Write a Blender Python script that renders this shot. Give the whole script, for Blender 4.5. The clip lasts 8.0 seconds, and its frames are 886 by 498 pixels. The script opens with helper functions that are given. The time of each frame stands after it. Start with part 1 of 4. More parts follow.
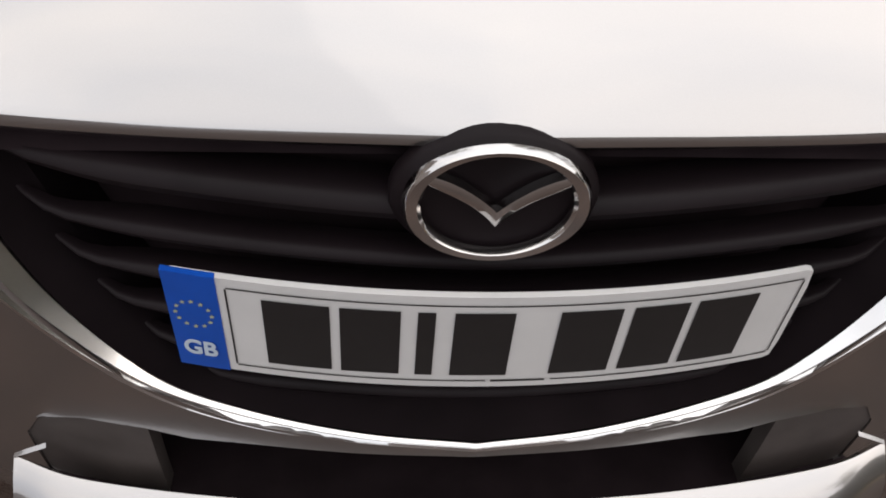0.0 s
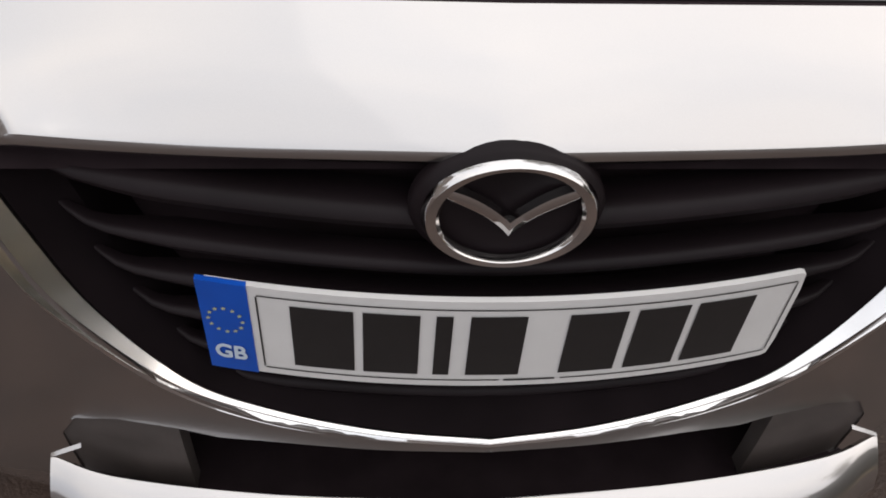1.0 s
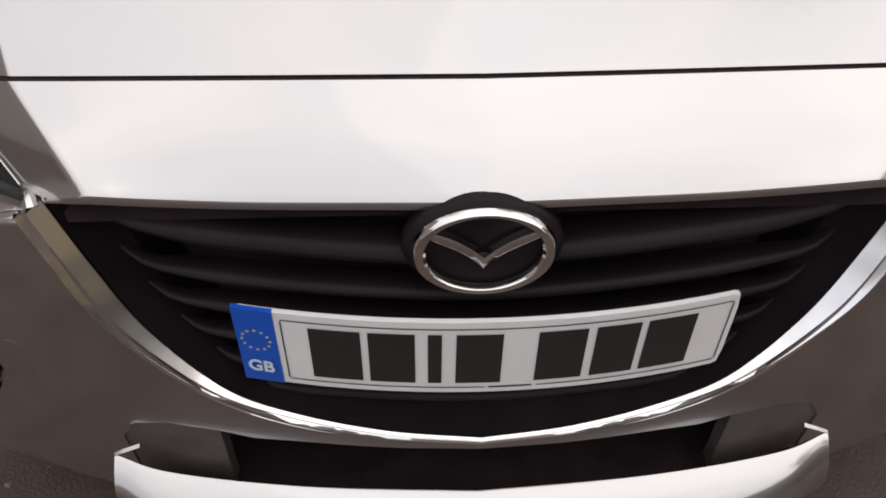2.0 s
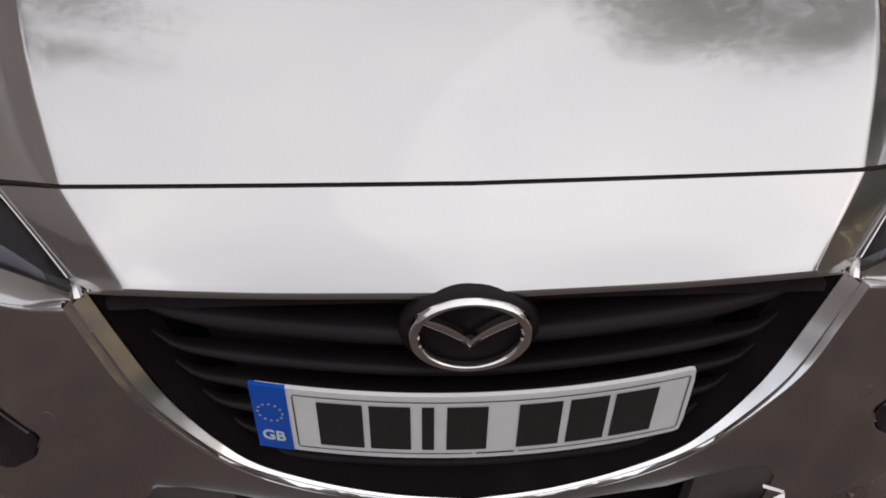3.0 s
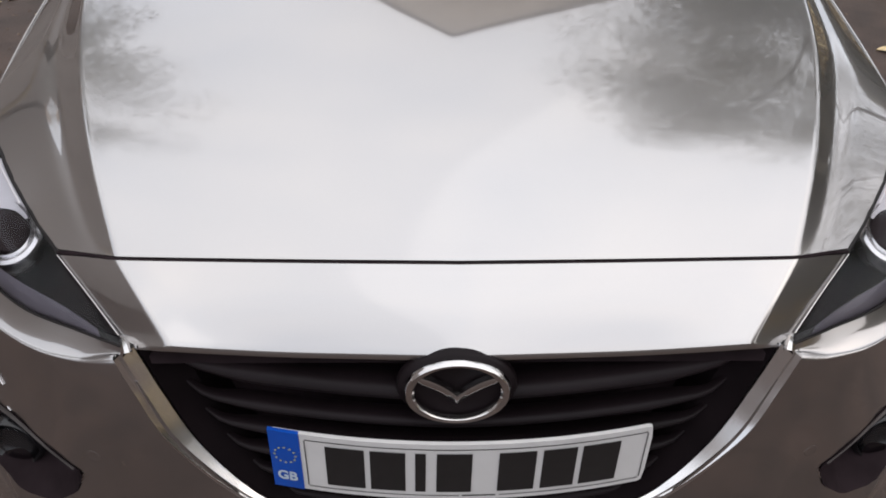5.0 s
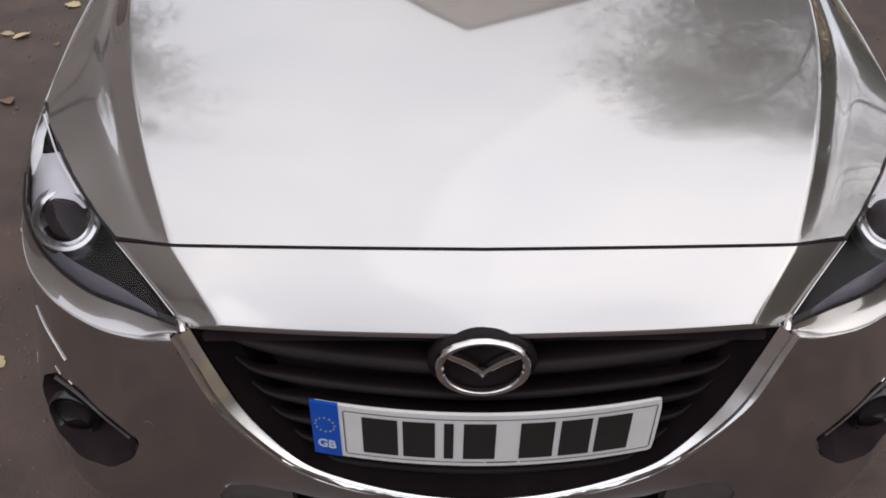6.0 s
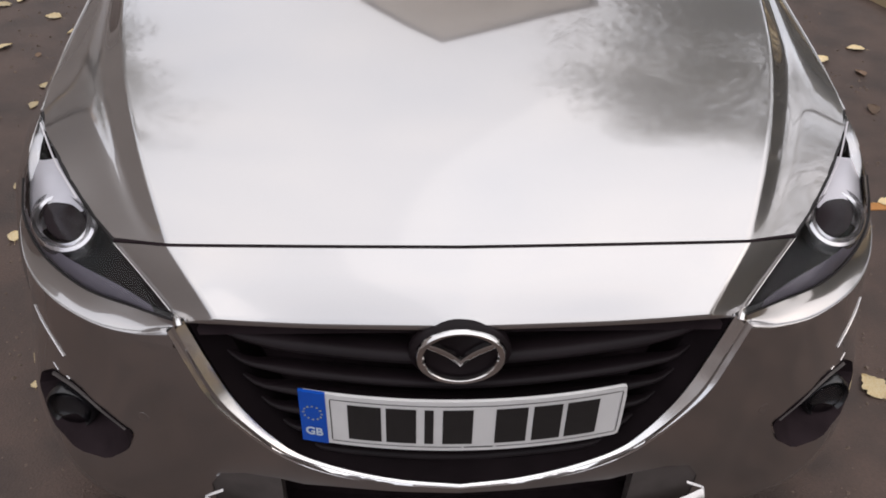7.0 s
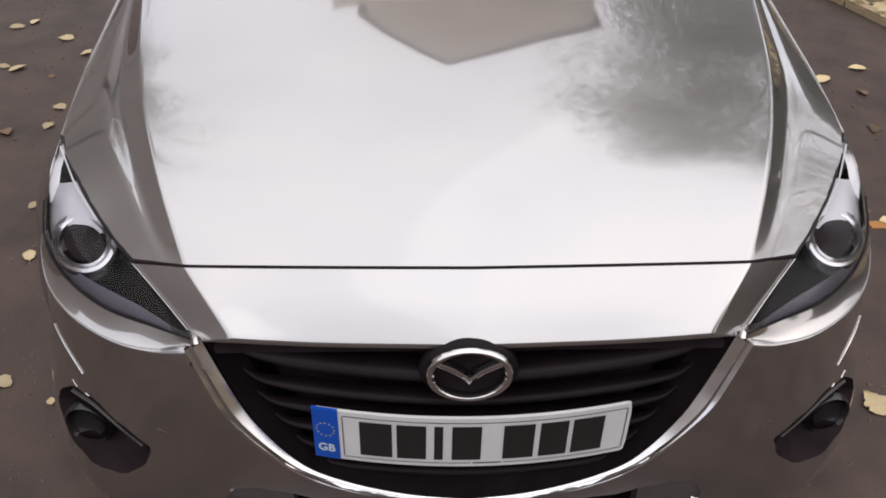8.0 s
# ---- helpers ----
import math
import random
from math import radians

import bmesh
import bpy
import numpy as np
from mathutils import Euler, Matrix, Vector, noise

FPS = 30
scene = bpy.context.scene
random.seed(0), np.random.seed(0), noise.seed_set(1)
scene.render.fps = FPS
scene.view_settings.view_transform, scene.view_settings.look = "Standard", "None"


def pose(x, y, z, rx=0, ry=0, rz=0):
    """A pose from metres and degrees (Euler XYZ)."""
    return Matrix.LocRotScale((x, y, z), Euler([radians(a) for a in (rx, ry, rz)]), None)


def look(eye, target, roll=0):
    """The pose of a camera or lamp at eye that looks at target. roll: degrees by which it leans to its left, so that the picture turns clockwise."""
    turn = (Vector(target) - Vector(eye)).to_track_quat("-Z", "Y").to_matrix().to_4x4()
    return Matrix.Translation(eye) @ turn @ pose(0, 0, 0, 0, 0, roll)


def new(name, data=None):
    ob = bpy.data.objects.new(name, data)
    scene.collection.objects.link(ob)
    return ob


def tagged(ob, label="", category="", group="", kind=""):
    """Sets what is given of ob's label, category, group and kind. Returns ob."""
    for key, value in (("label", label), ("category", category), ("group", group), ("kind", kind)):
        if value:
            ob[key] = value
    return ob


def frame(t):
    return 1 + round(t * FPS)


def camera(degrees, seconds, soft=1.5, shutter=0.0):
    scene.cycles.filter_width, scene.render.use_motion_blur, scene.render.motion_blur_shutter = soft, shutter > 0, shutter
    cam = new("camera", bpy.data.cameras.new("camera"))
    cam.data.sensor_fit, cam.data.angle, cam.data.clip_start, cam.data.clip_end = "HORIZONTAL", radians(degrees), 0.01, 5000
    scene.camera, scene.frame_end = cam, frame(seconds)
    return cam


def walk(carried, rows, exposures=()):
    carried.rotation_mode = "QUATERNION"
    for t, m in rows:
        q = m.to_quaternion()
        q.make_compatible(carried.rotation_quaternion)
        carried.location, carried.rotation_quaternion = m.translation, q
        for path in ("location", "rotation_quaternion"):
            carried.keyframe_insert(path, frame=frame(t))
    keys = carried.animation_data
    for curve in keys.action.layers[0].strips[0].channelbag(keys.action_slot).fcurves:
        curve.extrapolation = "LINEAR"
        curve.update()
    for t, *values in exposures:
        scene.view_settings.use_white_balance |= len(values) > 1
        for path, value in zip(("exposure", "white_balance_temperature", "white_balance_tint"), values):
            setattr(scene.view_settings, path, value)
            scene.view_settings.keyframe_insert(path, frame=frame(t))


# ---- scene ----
# ---- camera ----
cam = camera(52.0, 8.0, soft=1.8)
PATH = [
    # seconds, x, y, z, rx, ry, rz
    (0.0, -0.097, -0.509, 1.062, 47.071, -3.292, -3.308),
    (0.5, -0.104, -0.522, 1.074, 47.466, -2.906, -3.424),
    (1.0, -0.115, -0.538, 1.098, 47.097, -2.942, -3.740),
    (1.2, -0.108, -0.550, 1.115, 47.087, -2.602, -3.626),
    (2.3, -0.072, -0.668, 1.265, 48.203, -0.116, -2.296),
    (2.5, -0.079, -0.680, 1.289, 48.908, -0.308, -2.397),
    (3.0, -0.076, -0.722, 1.332, 51.330, -0.466, -2.846),
    (3.5, -0.065, -0.746, 1.354, 52.658, -1.354, -3.177),
    (4.0, -0.058, -0.778, 1.395, 52.878, -1.365, -2.179),
    (4.5, -0.046, -0.821, 1.421, 54.021, -0.828, -1.314),
    (4.7, -0.047, -0.837, 1.438, 54.964, -0.829, -1.473),
    (5.8, -0.086, -0.914, 1.505, 54.205, -1.047, -0.840),
    (6.0, -0.078, -0.939, 1.526, 53.798, -0.389, -0.659),
    (6.5, -0.076, -0.997, 1.549, 53.693, -0.420, -1.345),
    (7.0, -0.086, -1.025, 1.567, 54.420, -1.030, -2.116),
    (7.5, -0.092, -1.036, 1.584, 54.504, -0.988, -1.684),
    (8.0, -0.094, -1.055, 1.598, 55.418, -0.803, -1.879),
]
walk(cam, [(t, pose(x, y, z, rx, ry, rz)) for t, x, y, z, rx, ry, rz in PATH], exposures=[(0.0, -0.04, 6650, 10.5), (1.0, -0.04, 6600, 10.5), (2.5, 0.04, 6700, 12), (3.0, -0.22, 6500, 12), (3.5, -0.10, 6400, 10.5), (4.5, -0.08, 6400, 10.5), (6.0, -0.06, 6430, 12), (8.0, -0.02, 6500, 13)])

# ---- world and sun: a bright overcast autumn day ----
SUN_ELEVATION, SUN_ROTATION = radians(36), radians(100)
world = bpy.data.worlds.new("overcast_sky")
scene.world = world
world.use_nodes = True
wn, wl = world.node_tree.nodes, world.node_tree.links
wn.clear()
w_out, w_bg, w_mix = wn.new("ShaderNodeOutputWorld"), wn.new("ShaderNodeBackground"), wn.new("ShaderNodeMix")
w_sky, w_coord, w_noise, w_ramp = wn.new("ShaderNodeTexSky"), wn.new("ShaderNodeTexCoord"), wn.new("ShaderNodeTexNoise"), wn.new("ShaderNodeValToRGB")
w_sky.sky_type, w_sky.sun_disc = "NISHITA", False
w_sky.sun_elevation, w_sky.sun_rotation, w_sky.dust_density = SUN_ELEVATION, SUN_ROTATION, 4.0
w_noise.inputs["Scale"].default_value, w_noise.inputs["Detail"].default_value = 3.0, 6.0
w_ramp.color_ramp.elements[0].position, w_ramp.color_ramp.elements[0].color = 0.3, (9.6, 10.0, 10.5, 1)
w_ramp.color_ramp.elements[1].position, w_ramp.color_ramp.elements[1].color = 0.7, (12.3, 12.15, 11.9, 1)
w_mix.data_type = "RGBA"
w_mix.inputs[0].default_value = 0.88
wl.new(w_coord.outputs["Generated"], w_noise.inputs["Vector"])
wl.new(w_noise.outputs["Fac"], w_ramp.inputs["Fac"])
wl.new(w_sky.outputs["Color"], w_mix.inputs[6])
w_sep, w_grad, w_mul = wn.new("ShaderNodeSeparateXYZ"), wn.new("ShaderNodeValToRGB"), wn.new("ShaderNodeMix")
w_grad.color_ramp.elements[0].position, w_grad.color_ramp.elements[0].color = 0.0, (0.54, 0.55, 0.59, 1)
w_grad.color_ramp.elements[1].position, w_grad.color_ramp.elements[1].color = 1.0, (1.08, 1.07, 1.07, 1)
w_mid = w_grad.color_ramp.elements.new(0.62)
w_mid.color = (0.83, 0.83, 0.845, 1)
w_mul.data_type, w_mul.blend_type = "RGBA", "MULTIPLY"
w_mul.inputs[0].default_value = 1.0
wl.new(w_coord.outputs["Generated"], w_sep.inputs[0])
wl.new(w_sep.outputs["Z"], w_grad.inputs["Fac"])
wl.new(w_ramp.outputs["Color"], w_mul.inputs[6])
wl.new(w_grad.outputs["Color"], w_mul.inputs[7])
wl.new(w_mul.outputs[2], w_mix.inputs[7])
wl.new(w_mix.outputs[2], w_bg.inputs["Color"])
w_bg.inputs["Strength"].default_value = 0.172
wl.new(w_bg.outputs["Background"], w_out.inputs["Surface"])

sun = new("sun", bpy.data.lights.new("sun", "SUN"))
sun.data.energy, sun.data.angle, sun.data.color = 0.5, radians(120), (1.0, 0.96, 0.9)
sun.matrix_world = look((11, -2, 8), (0, 0, 0))


# ---- materials ----
def material(name, color, rough=0.5, metal=0.0, coat=0.0, coat_rough=0.03, vary=0.0, scale=20.0, bump=0.0, bump_scale=200.0,
             speck=0.0, tint=None, ior=1.5, random=0.0):
    """A procedural surface: base colour varied at two scales, with fine relief."""
    m = bpy.data.materials.new(name)
    m.use_nodes = True
    n, l = m.node_tree.nodes, m.node_tree.links
    b = n["Principled BSDF"]
    b.inputs["Base Color"].default_value = (*color, 1)
    b.inputs["Roughness"].default_value, b.inputs["Metallic"].default_value = rough, metal
    b.inputs["Coat Weight"].default_value, b.inputs["Coat Roughness"].default_value = coat, coat_rough
    b.inputs["IOR"].default_value = ior
    coord = n.new("ShaderNodeTexCoord")
    if vary or speck or random:
        big, fine, mix1, mix2 = n.new("ShaderNodeTexNoise"), n.new("ShaderNodeTexNoise"), n.new("ShaderNodeMix"), n.new("ShaderNodeMix")
        big.inputs["Scale"].default_value, big.inputs["Detail"].default_value = scale, 6
        fine.inputs["Scale"].default_value, fine.inputs["Detail"].default_value = scale * 25, 3
        for k in (mix1, mix2):
            k.data_type = "RGBA"
        other = tint or tuple(c * (1 - vary) for c in color)
        mix1.inputs[6].default_value, mix1.inputs[7].default_value = (*color, 1), (*other, 1)
        ramp = n.new("ShaderNodeValToRGB")
        ramp.color_ramp.elements[0].position, ramp.color_ramp.elements[1].position = 0.35, 0.68
        l.new(coord.outputs["Object"], big.inputs["Vector"])
        l.new(coord.outputs["Object"], fine.inputs["Vector"])
        l.new(big.outputs["Fac"], ramp.inputs["Fac"])
        l.new(ramp.outputs["Color"], mix1.inputs[0])
        mul = n.new("ShaderNodeMath")
        mul.operation, mul.inputs[1].default_value = "MULTIPLY", speck
        l.new(fine.outputs["Fac"], mul.inputs[0])
        l.new(mul.outputs[0], mix2.inputs[0])
        l.new(mix1.outputs[2], mix2.inputs[6])
        mix2.inputs[7].default_value = (*[c * 0.35 for c in color], 1)
        last = mix2.outputs[2]
        if random:
            info, hsv, rng = n.new("ShaderNodeObjectInfo"), n.new("ShaderNodeHueSaturation"), n.new("ShaderNodeMapRange")
            rng.inputs[3].default_value, rng.inputs[4].default_value = 1 - random, 1 + random
            l.new(info.outputs["Random"], rng.inputs[0])
            l.new(rng.outputs[0], hsv.inputs["Value"])
            l.new(last, hsv.inputs["Color"])
            last = hsv.outputs["Color"]
        l.new(last, b.inputs["Base Color"])
    if bump:
        rel, bm_ = n.new("ShaderNodeTexNoise"), n.new("ShaderNodeBump")
        rel.inputs["Scale"].default_value, rel.inputs["Detail"].default_value = bump_scale, 4
        bm_.inputs["Strength"].default_value, bm_.inputs["Distance"].default_value = bump, 0.004
        l.new(coord.outputs["Object"], rel.inputs["Vector"])
        l.new(rel.outputs["Fac"], bm_.inputs["Height"])
        l.new(bm_.outputs["Normal"], b.inputs["Normal"])
    return m


def clear(name, tint, ior=1.28):
    """Thin clear plastic: seen straight through, with a gloss that grows towards grazing views."""
    m = bpy.data.materials.new(name)
    m.use_nodes = True
    n, l = m.node_tree.nodes, m.node_tree.links
    n.remove(n["Principled BSDF"])
    through_it, gloss, mix, edge = n.new("ShaderNodeBsdfTransparent"), n.new("ShaderNodeBsdfGlossy"), n.new("ShaderNodeMixShader"), n.new("ShaderNodeFresnel")
    through_it.inputs["Color"].default_value = (*tint, 1)
    gloss.inputs["Roughness"].default_value = 0.03
    edge.inputs["IOR"].default_value = ior
    l.new(edge.outputs[0], mix.inputs[0])
    l.new(through_it.outputs[0], mix.inputs[1])
    l.new(gloss.outputs[0], mix.inputs[2])
    l.new(mix.outputs[0], n["Material Output"].inputs["Surface"])
    return m


def car_paint():
    """Metallic paint: a crisp clear-coated lobe over broad glitter from the flakes."""
    m = bpy.data.materials.new("silver_bronze_paint")
    m.use_nodes = True
    n, l = m.node_tree.nodes, m.node_tree.links
    crisp, out = n["Principled BSDF"], n["Material Output"]
    broad, mix = n.new("ShaderNodeBsdfPrincipled"), n.new("ShaderNodeMixShader")
    coord, fine, big, hue = n.new("ShaderNodeTexCoord"), n.new("ShaderNodeTexNoise"), n.new("ShaderNodeTexNoise"), n.new("ShaderNodeMix")
    fine.inputs["Scale"].default_value, big.inputs["Scale"].default_value = 1500, 4
    hue.data_type = "RGBA"
    hue.inputs[6].default_value, hue.inputs[7].default_value = (0.425, 0.409, 0.401, 1), (0.485, 0.469, 0.463, 1)
    rough = n.new("ShaderNodeMapRange")
    rough.inputs[3].default_value, rough.inputs[4].default_value = 0.045, 0.085
    l.new(coord.outputs["Object"], fine.inputs["Vector"])
    l.new(coord.outputs["Object"], big.inputs["Vector"])
    l.new(fine.outputs["Fac"], hue.inputs[0])
    l.new(big.outputs["Fac"], rough.inputs[0])
    l.new(rough.outputs[0], crisp.inputs["Roughness"])
    for b in (crisp, broad):
        l.new(hue.outputs[2], b.inputs["Base Color"])
        b.inputs["Metallic"].default_value = 1.0
        b.inputs["Coat Weight"].default_value, b.inputs["Coat Roughness"].default_value = 1.0, 0.02
    broad.inputs["Roughness"].default_value = 0.33
    mix.inputs[0].default_value = 0.45
    l.new(crisp.outputs[0], mix.inputs[1])
    l.new(broad.outputs[0], mix.inputs[2])
    l.new(mix.outputs[0], out.inputs["Surface"])
    return m


PAINT = car_paint()
TRIM = material("bright_trim", (0.82, 0.805, 0.795), rough=0.15, metal=1.0, vary=0.14, scale=14.0)
CHROME = material("chrome", (0.66, 0.64, 0.63), rough=0.10, metal=1.0, vary=0.12, scale=12.0)
SATIN = material("satin_silver", (0.62, 0.60, 0.60), rough=0.26, metal=1.0, vary=0.15, scale=15.0)
PALE = material("pale_lamp_silver", (0.66, 0.63, 0.65), rough=0.45, metal=0.6, vary=0.15, scale=15.0)
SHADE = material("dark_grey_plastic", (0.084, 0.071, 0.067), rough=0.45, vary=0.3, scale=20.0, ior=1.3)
WEDGE = material("dark_brown_lamp_plastic", (0.016, 0.010, 0.011), rough=0.7, vary=0.4, scale=25.0, ior=1.15)
DUSK = material("dusky_lamp_plastic", (0.15, 0.135, 0.155), rough=0.3, vary=0.25, scale=18.0)
BLACK = material("gloss_black_plastic", (0.012, 0.011, 0.012), rough=0.22, vary=0.3, scale=20.0)
MATT = material("textured_black_plastic", (0.014, 0.012, 0.012), rough=0.6, vary=0.3, scale=25.0, bump=0.15, bump_scale=900.0, ior=1.3)
SLAT = material("satin_black_slat", (0.0145, 0.0100, 0.0115), rough=0.45, vary=0.5, scale=5.0, ior=1.22)
# dull black: the unlit depth of openings is put into its colour
VOID = material("unlit_black_plastic", (0.024, 0.017, 0.019), rough=0.9, vary=0.3, ior=1.08)
BORDER = material("matt_black_grille_frame", (0.010, 0.007, 0.008), rough=0.8, vary=0.4, scale=12.0, ior=1.12)
RUBBER = material("tyre_rubber", (0.02, 0.02, 0.02), rough=0.75, vary=0.3, bump=0.2)
ALLOY = material("alloy_wheel", (0.5, 0.5, 0.5), rough=0.3, metal=0.9, vary=0.1)
PLATE = material("reflective_white_plate", (0.66, 0.645, 0.635), rough=0.3, vary=0.06, scale=18.0, speck=0.05)
BLUE = material("blue_band", (0.002, 0.07, 0.42), rough=0.4, vary=0.1, scale=30.0)
INK = material("black_plate_ink", (0.013, 0.011, 0.011), rough=0.5, vary=0.2, scale=60.0)
STAR = material("yellow_star_print", (0.36, 0.38, 0.22), rough=0.4)
WHITE_PRINT = material("white_print", (0.45, 0.52, 0.6), rough=0.4)
GLASS = clear("lamp_lens", (0.95, 0.96, 0.98))
SCREEN = material("tinted_window_glass", (0.02, 0.025, 0.025), rough=0.03, ior=1.5)
ROAD = material("worn_asphalt", (0.101, 0.060, 0.044), rough=0.62, vary=0.68, scale=5.0, speck=0.85, bump=0.6, bump_scale=170.0)
KERB = material("kerb_stone", (0.52, 0.40, 0.24), rough=0.8, vary=0.35, scale=4.0, speck=0.4, bump=0.4, bump_scale=90.0)
VERGE = material("leaf_strewn_earth", (0.16, 0.11, 0.06), rough=0.9, vary=0.5, scale=3.0, speck=0.6, bump=0.6, bump_scale=60.0)
LEAF = material("fallen_leaf", (0.62, 0.52, 0.32), rough=0.5, vary=0.4, scale=25.0, speck=0.3, tint=(0.55, 0.38, 0.17), random=0.35)
LEAF_BROWN = material("brown_leaf", (0.20, 0.12, 0.07), rough=0.7, vary=0.4, scale=25.0, speck=0.3, random=0.4)
GRIT = material("loose_grit", (0.15, 0.11, 0.085), rough=0.85, vary=0.4, scale=30.0, speck=0.3, random=0.4)
ORANGE = material("ochre_road_paint", (0.55, 0.24, 0.06), rough=0.7, vary=0.3, scale=12.0, speck=0.4)
BARK = material("bark", (0.10, 0.075, 0.055), rough=0.9, vary=0.5, scale=6.0, speck=0.4, bump=0.8, bump_scale=30.0)
CROWN = material("autumn_foliage", (0.27, 0.26, 0.23), rough=0.7, vary=0.4, scale=0.8, tint=(0.30, 0.26, 0.20))


def thin_leaf(m, share, colour):
    """Lets daylight through, as a living leaf does."""
    n, l = m.node_tree.nodes, m.node_tree.links
    out = n["Material Output"]
    solid = out.inputs["Surface"].links[0].from_socket
    through_leaf, mix = n.new("ShaderNodeBsdfTranslucent"), n.new("ShaderNodeMixShader")
    through_leaf.inputs["Color"].default_value = (*colour, 1)
    mix.inputs[0].default_value = share
    l.new(solid, mix.inputs[1])
    l.new(through_leaf.outputs[0], mix.inputs[2])
    l.new(mix.outputs[0], out.inputs["Surface"])


thin_leaf(CROWN, 0.45, (0.46, 0.45, 0.40))
BRICK = material("buff_brick", (0.86, 0.74, 0.62), rough=0.85, vary=0.3, scale=2.0, speck=0.35, bump=0.4, bump_scale=40.0)
RENDER = material("grey_render", (0.42, 0.38, 0.36), rough=0.9, vary=0.2, scale=1.5, speck=0.3, bump=0.4, bump_scale=60.0)
TILE = material("roof_tile", (0.34, 0.22, 0.16), rough=0.8, vary=0.35, scale=2.0, speck=0.3, random=0.1)
FRAME = material("white_window_frame", (0.75, 0.75, 0.73), rough=0.5, vary=0.08)


# ---- mesh helpers ----
def spline(points, n):
    """n points along a smooth curve through the given ones, evenly by the given spacing."""
    c = np.array(points, float)
    e = np.vstack([2 * c[0] - c[1], c, 2 * c[-1] - c[-2]])
    out = []
    for q in np.linspace(0, len(c) - 1, n):
        i = min(int(q), len(c) - 2)
        u = q - i
        a, b, d, g = e[i:i + 4]
        out.append(0.5 * (2 * b + (d - a) * u + (2 * a - 5 * b + 4 * d - g) * u * u + (3 * b - a - 3 * d + g) * u ** 3))
    return np.array(out)


def at(points, q):
    """The value of a curve of (key, value) rows at key q, smoothly."""
    k = [r[0] for r in points]
    q = min(max(q, k[0]), k[-1])
    i = min(max(int(np.searchsorted(k, q)) - 1, 0), len(k) - 2)
    u = (q - k[i]) / (k[i + 1] - k[i])
    v = [r[1] for r in points]
    m = [(v[min(j + 1, len(v) - 1)] - v[max(j - 1, 0)]) / (k[min(j + 1, len(k) - 1)] - k[max(j - 1, 0)]) for j in (i, i + 1)]
    h = k[i + 1] - k[i]
    return ((2 * u ** 3 - 3 * u ** 2 + 1) * v[i] + (u ** 3 - 2 * u ** 2 + u) * h * m[0] + (3 * u ** 2 - 2 * u ** 3) * v[i + 1] + (u ** 3 - u ** 2) * h * m[1])


def sheet(bm, rows, flip=False, mirror=False):
    """A grid of quads through rows of points; mirror adds the same across x = 0."""
    for side in ((1, -1) if mirror else (1,)):
        vs = [[bm.verts.new((side * p[0], p[1], p[2])) for p in r] for r in rows]
        for a, b in zip(vs, vs[1:]):
            for i in range(len(a) - 1):
                q = [a[i], a[i + 1], b[i + 1], b[i]]
                if flip != (side < 0):
                    q.reverse()
                try:
                    bm.faces.new(q)
                except ValueError:
                    pass


def loft(curves, n, m):
    """Rows of points: each curve resampled to n points, and m rows smoothly across them."""
    cs = [spline(c, n) for c in curves]
    cols = [spline([c[i] for c in cs], m) for i in range(n)]
    return [[cols[i][j] for i in range(n)] for j in range(m)]


def weld(bm, d=0.0005):
    bmesh.ops.remove_doubles(bm, verts=bm.verts, dist=d)


def flange(bm, by):
    """Turns the free edges in by a vector, so that a panel has thickness."""
    free = [e for e in bm.edges if e.is_boundary]
    got = bmesh.ops.extrude_edge_only(bm, edges=free)
    for v in got["geom"]:
        if isinstance(v, bmesh.types.BMVert):
            v.co += Vector(by)


def tube(bm, path, section, closed=False, ups=None, sizes=None):
    """Sweeps a closed section of (across, up) points along a path."""
    path = [Vector(p) for p in path]
    rings = []
    for i, p in enumerate(path):
        a = path[(i - 1) % len(path)] if closed or i else p
        b = path[(i + 1) % len(path)] if closed or i < len(path) - 1 else p
        t = (b - a).normalized()
        up = Vector(ups[i]) if ups else Vector((0, 0, 1))
        side = t.cross(up).normalized()
        up = side.cross(t).normalized()
        g = sizes[i] if sizes else 1.0
        rings.append([bm.verts.new(p + side * (s * g) + up * (u * g)) for s, u in section])
    k = len(section)
    pairs = list(zip(rings, rings[1:])) + ([(rings[-1], rings[0])] if closed else [])
    for a, b in pairs:
        for i in range(k):
            bm.faces.new((a[i], a[(i + 1) % k], b[(i + 1) % k], b[i]))
    if not closed:
        bm.faces.new(rings[0][::-1])
        bm.faces.new(rings[-1])


def oval(w, h, n=10, power=2.0):
    out = []
    for i in range(n):
        a = 2 * math.pi * i / n
        c, s = math.cos(a), math.sin(a)
        out.append((w * math.copysign(abs(c) ** (2 / power), c), h * math.copysign(abs(s) ** (2 / power), s)))
    return out


def box(bm, lo, hi, m=None):
    m = m or Matrix()
    v = [bm.verts.new(m @ Vector((x, y, z))) for x in (lo[0], hi[0]) for y in (lo[1], hi[1]) for z in (lo[2], hi[2])]
    for f in ((0, 1, 3, 2), (4, 6, 7, 5), (0, 4, 5, 1), (2, 3, 7, 6), (0, 2, 6, 4), (1, 5, 7, 3)):
        bm.faces.new([v[i] for i in f])


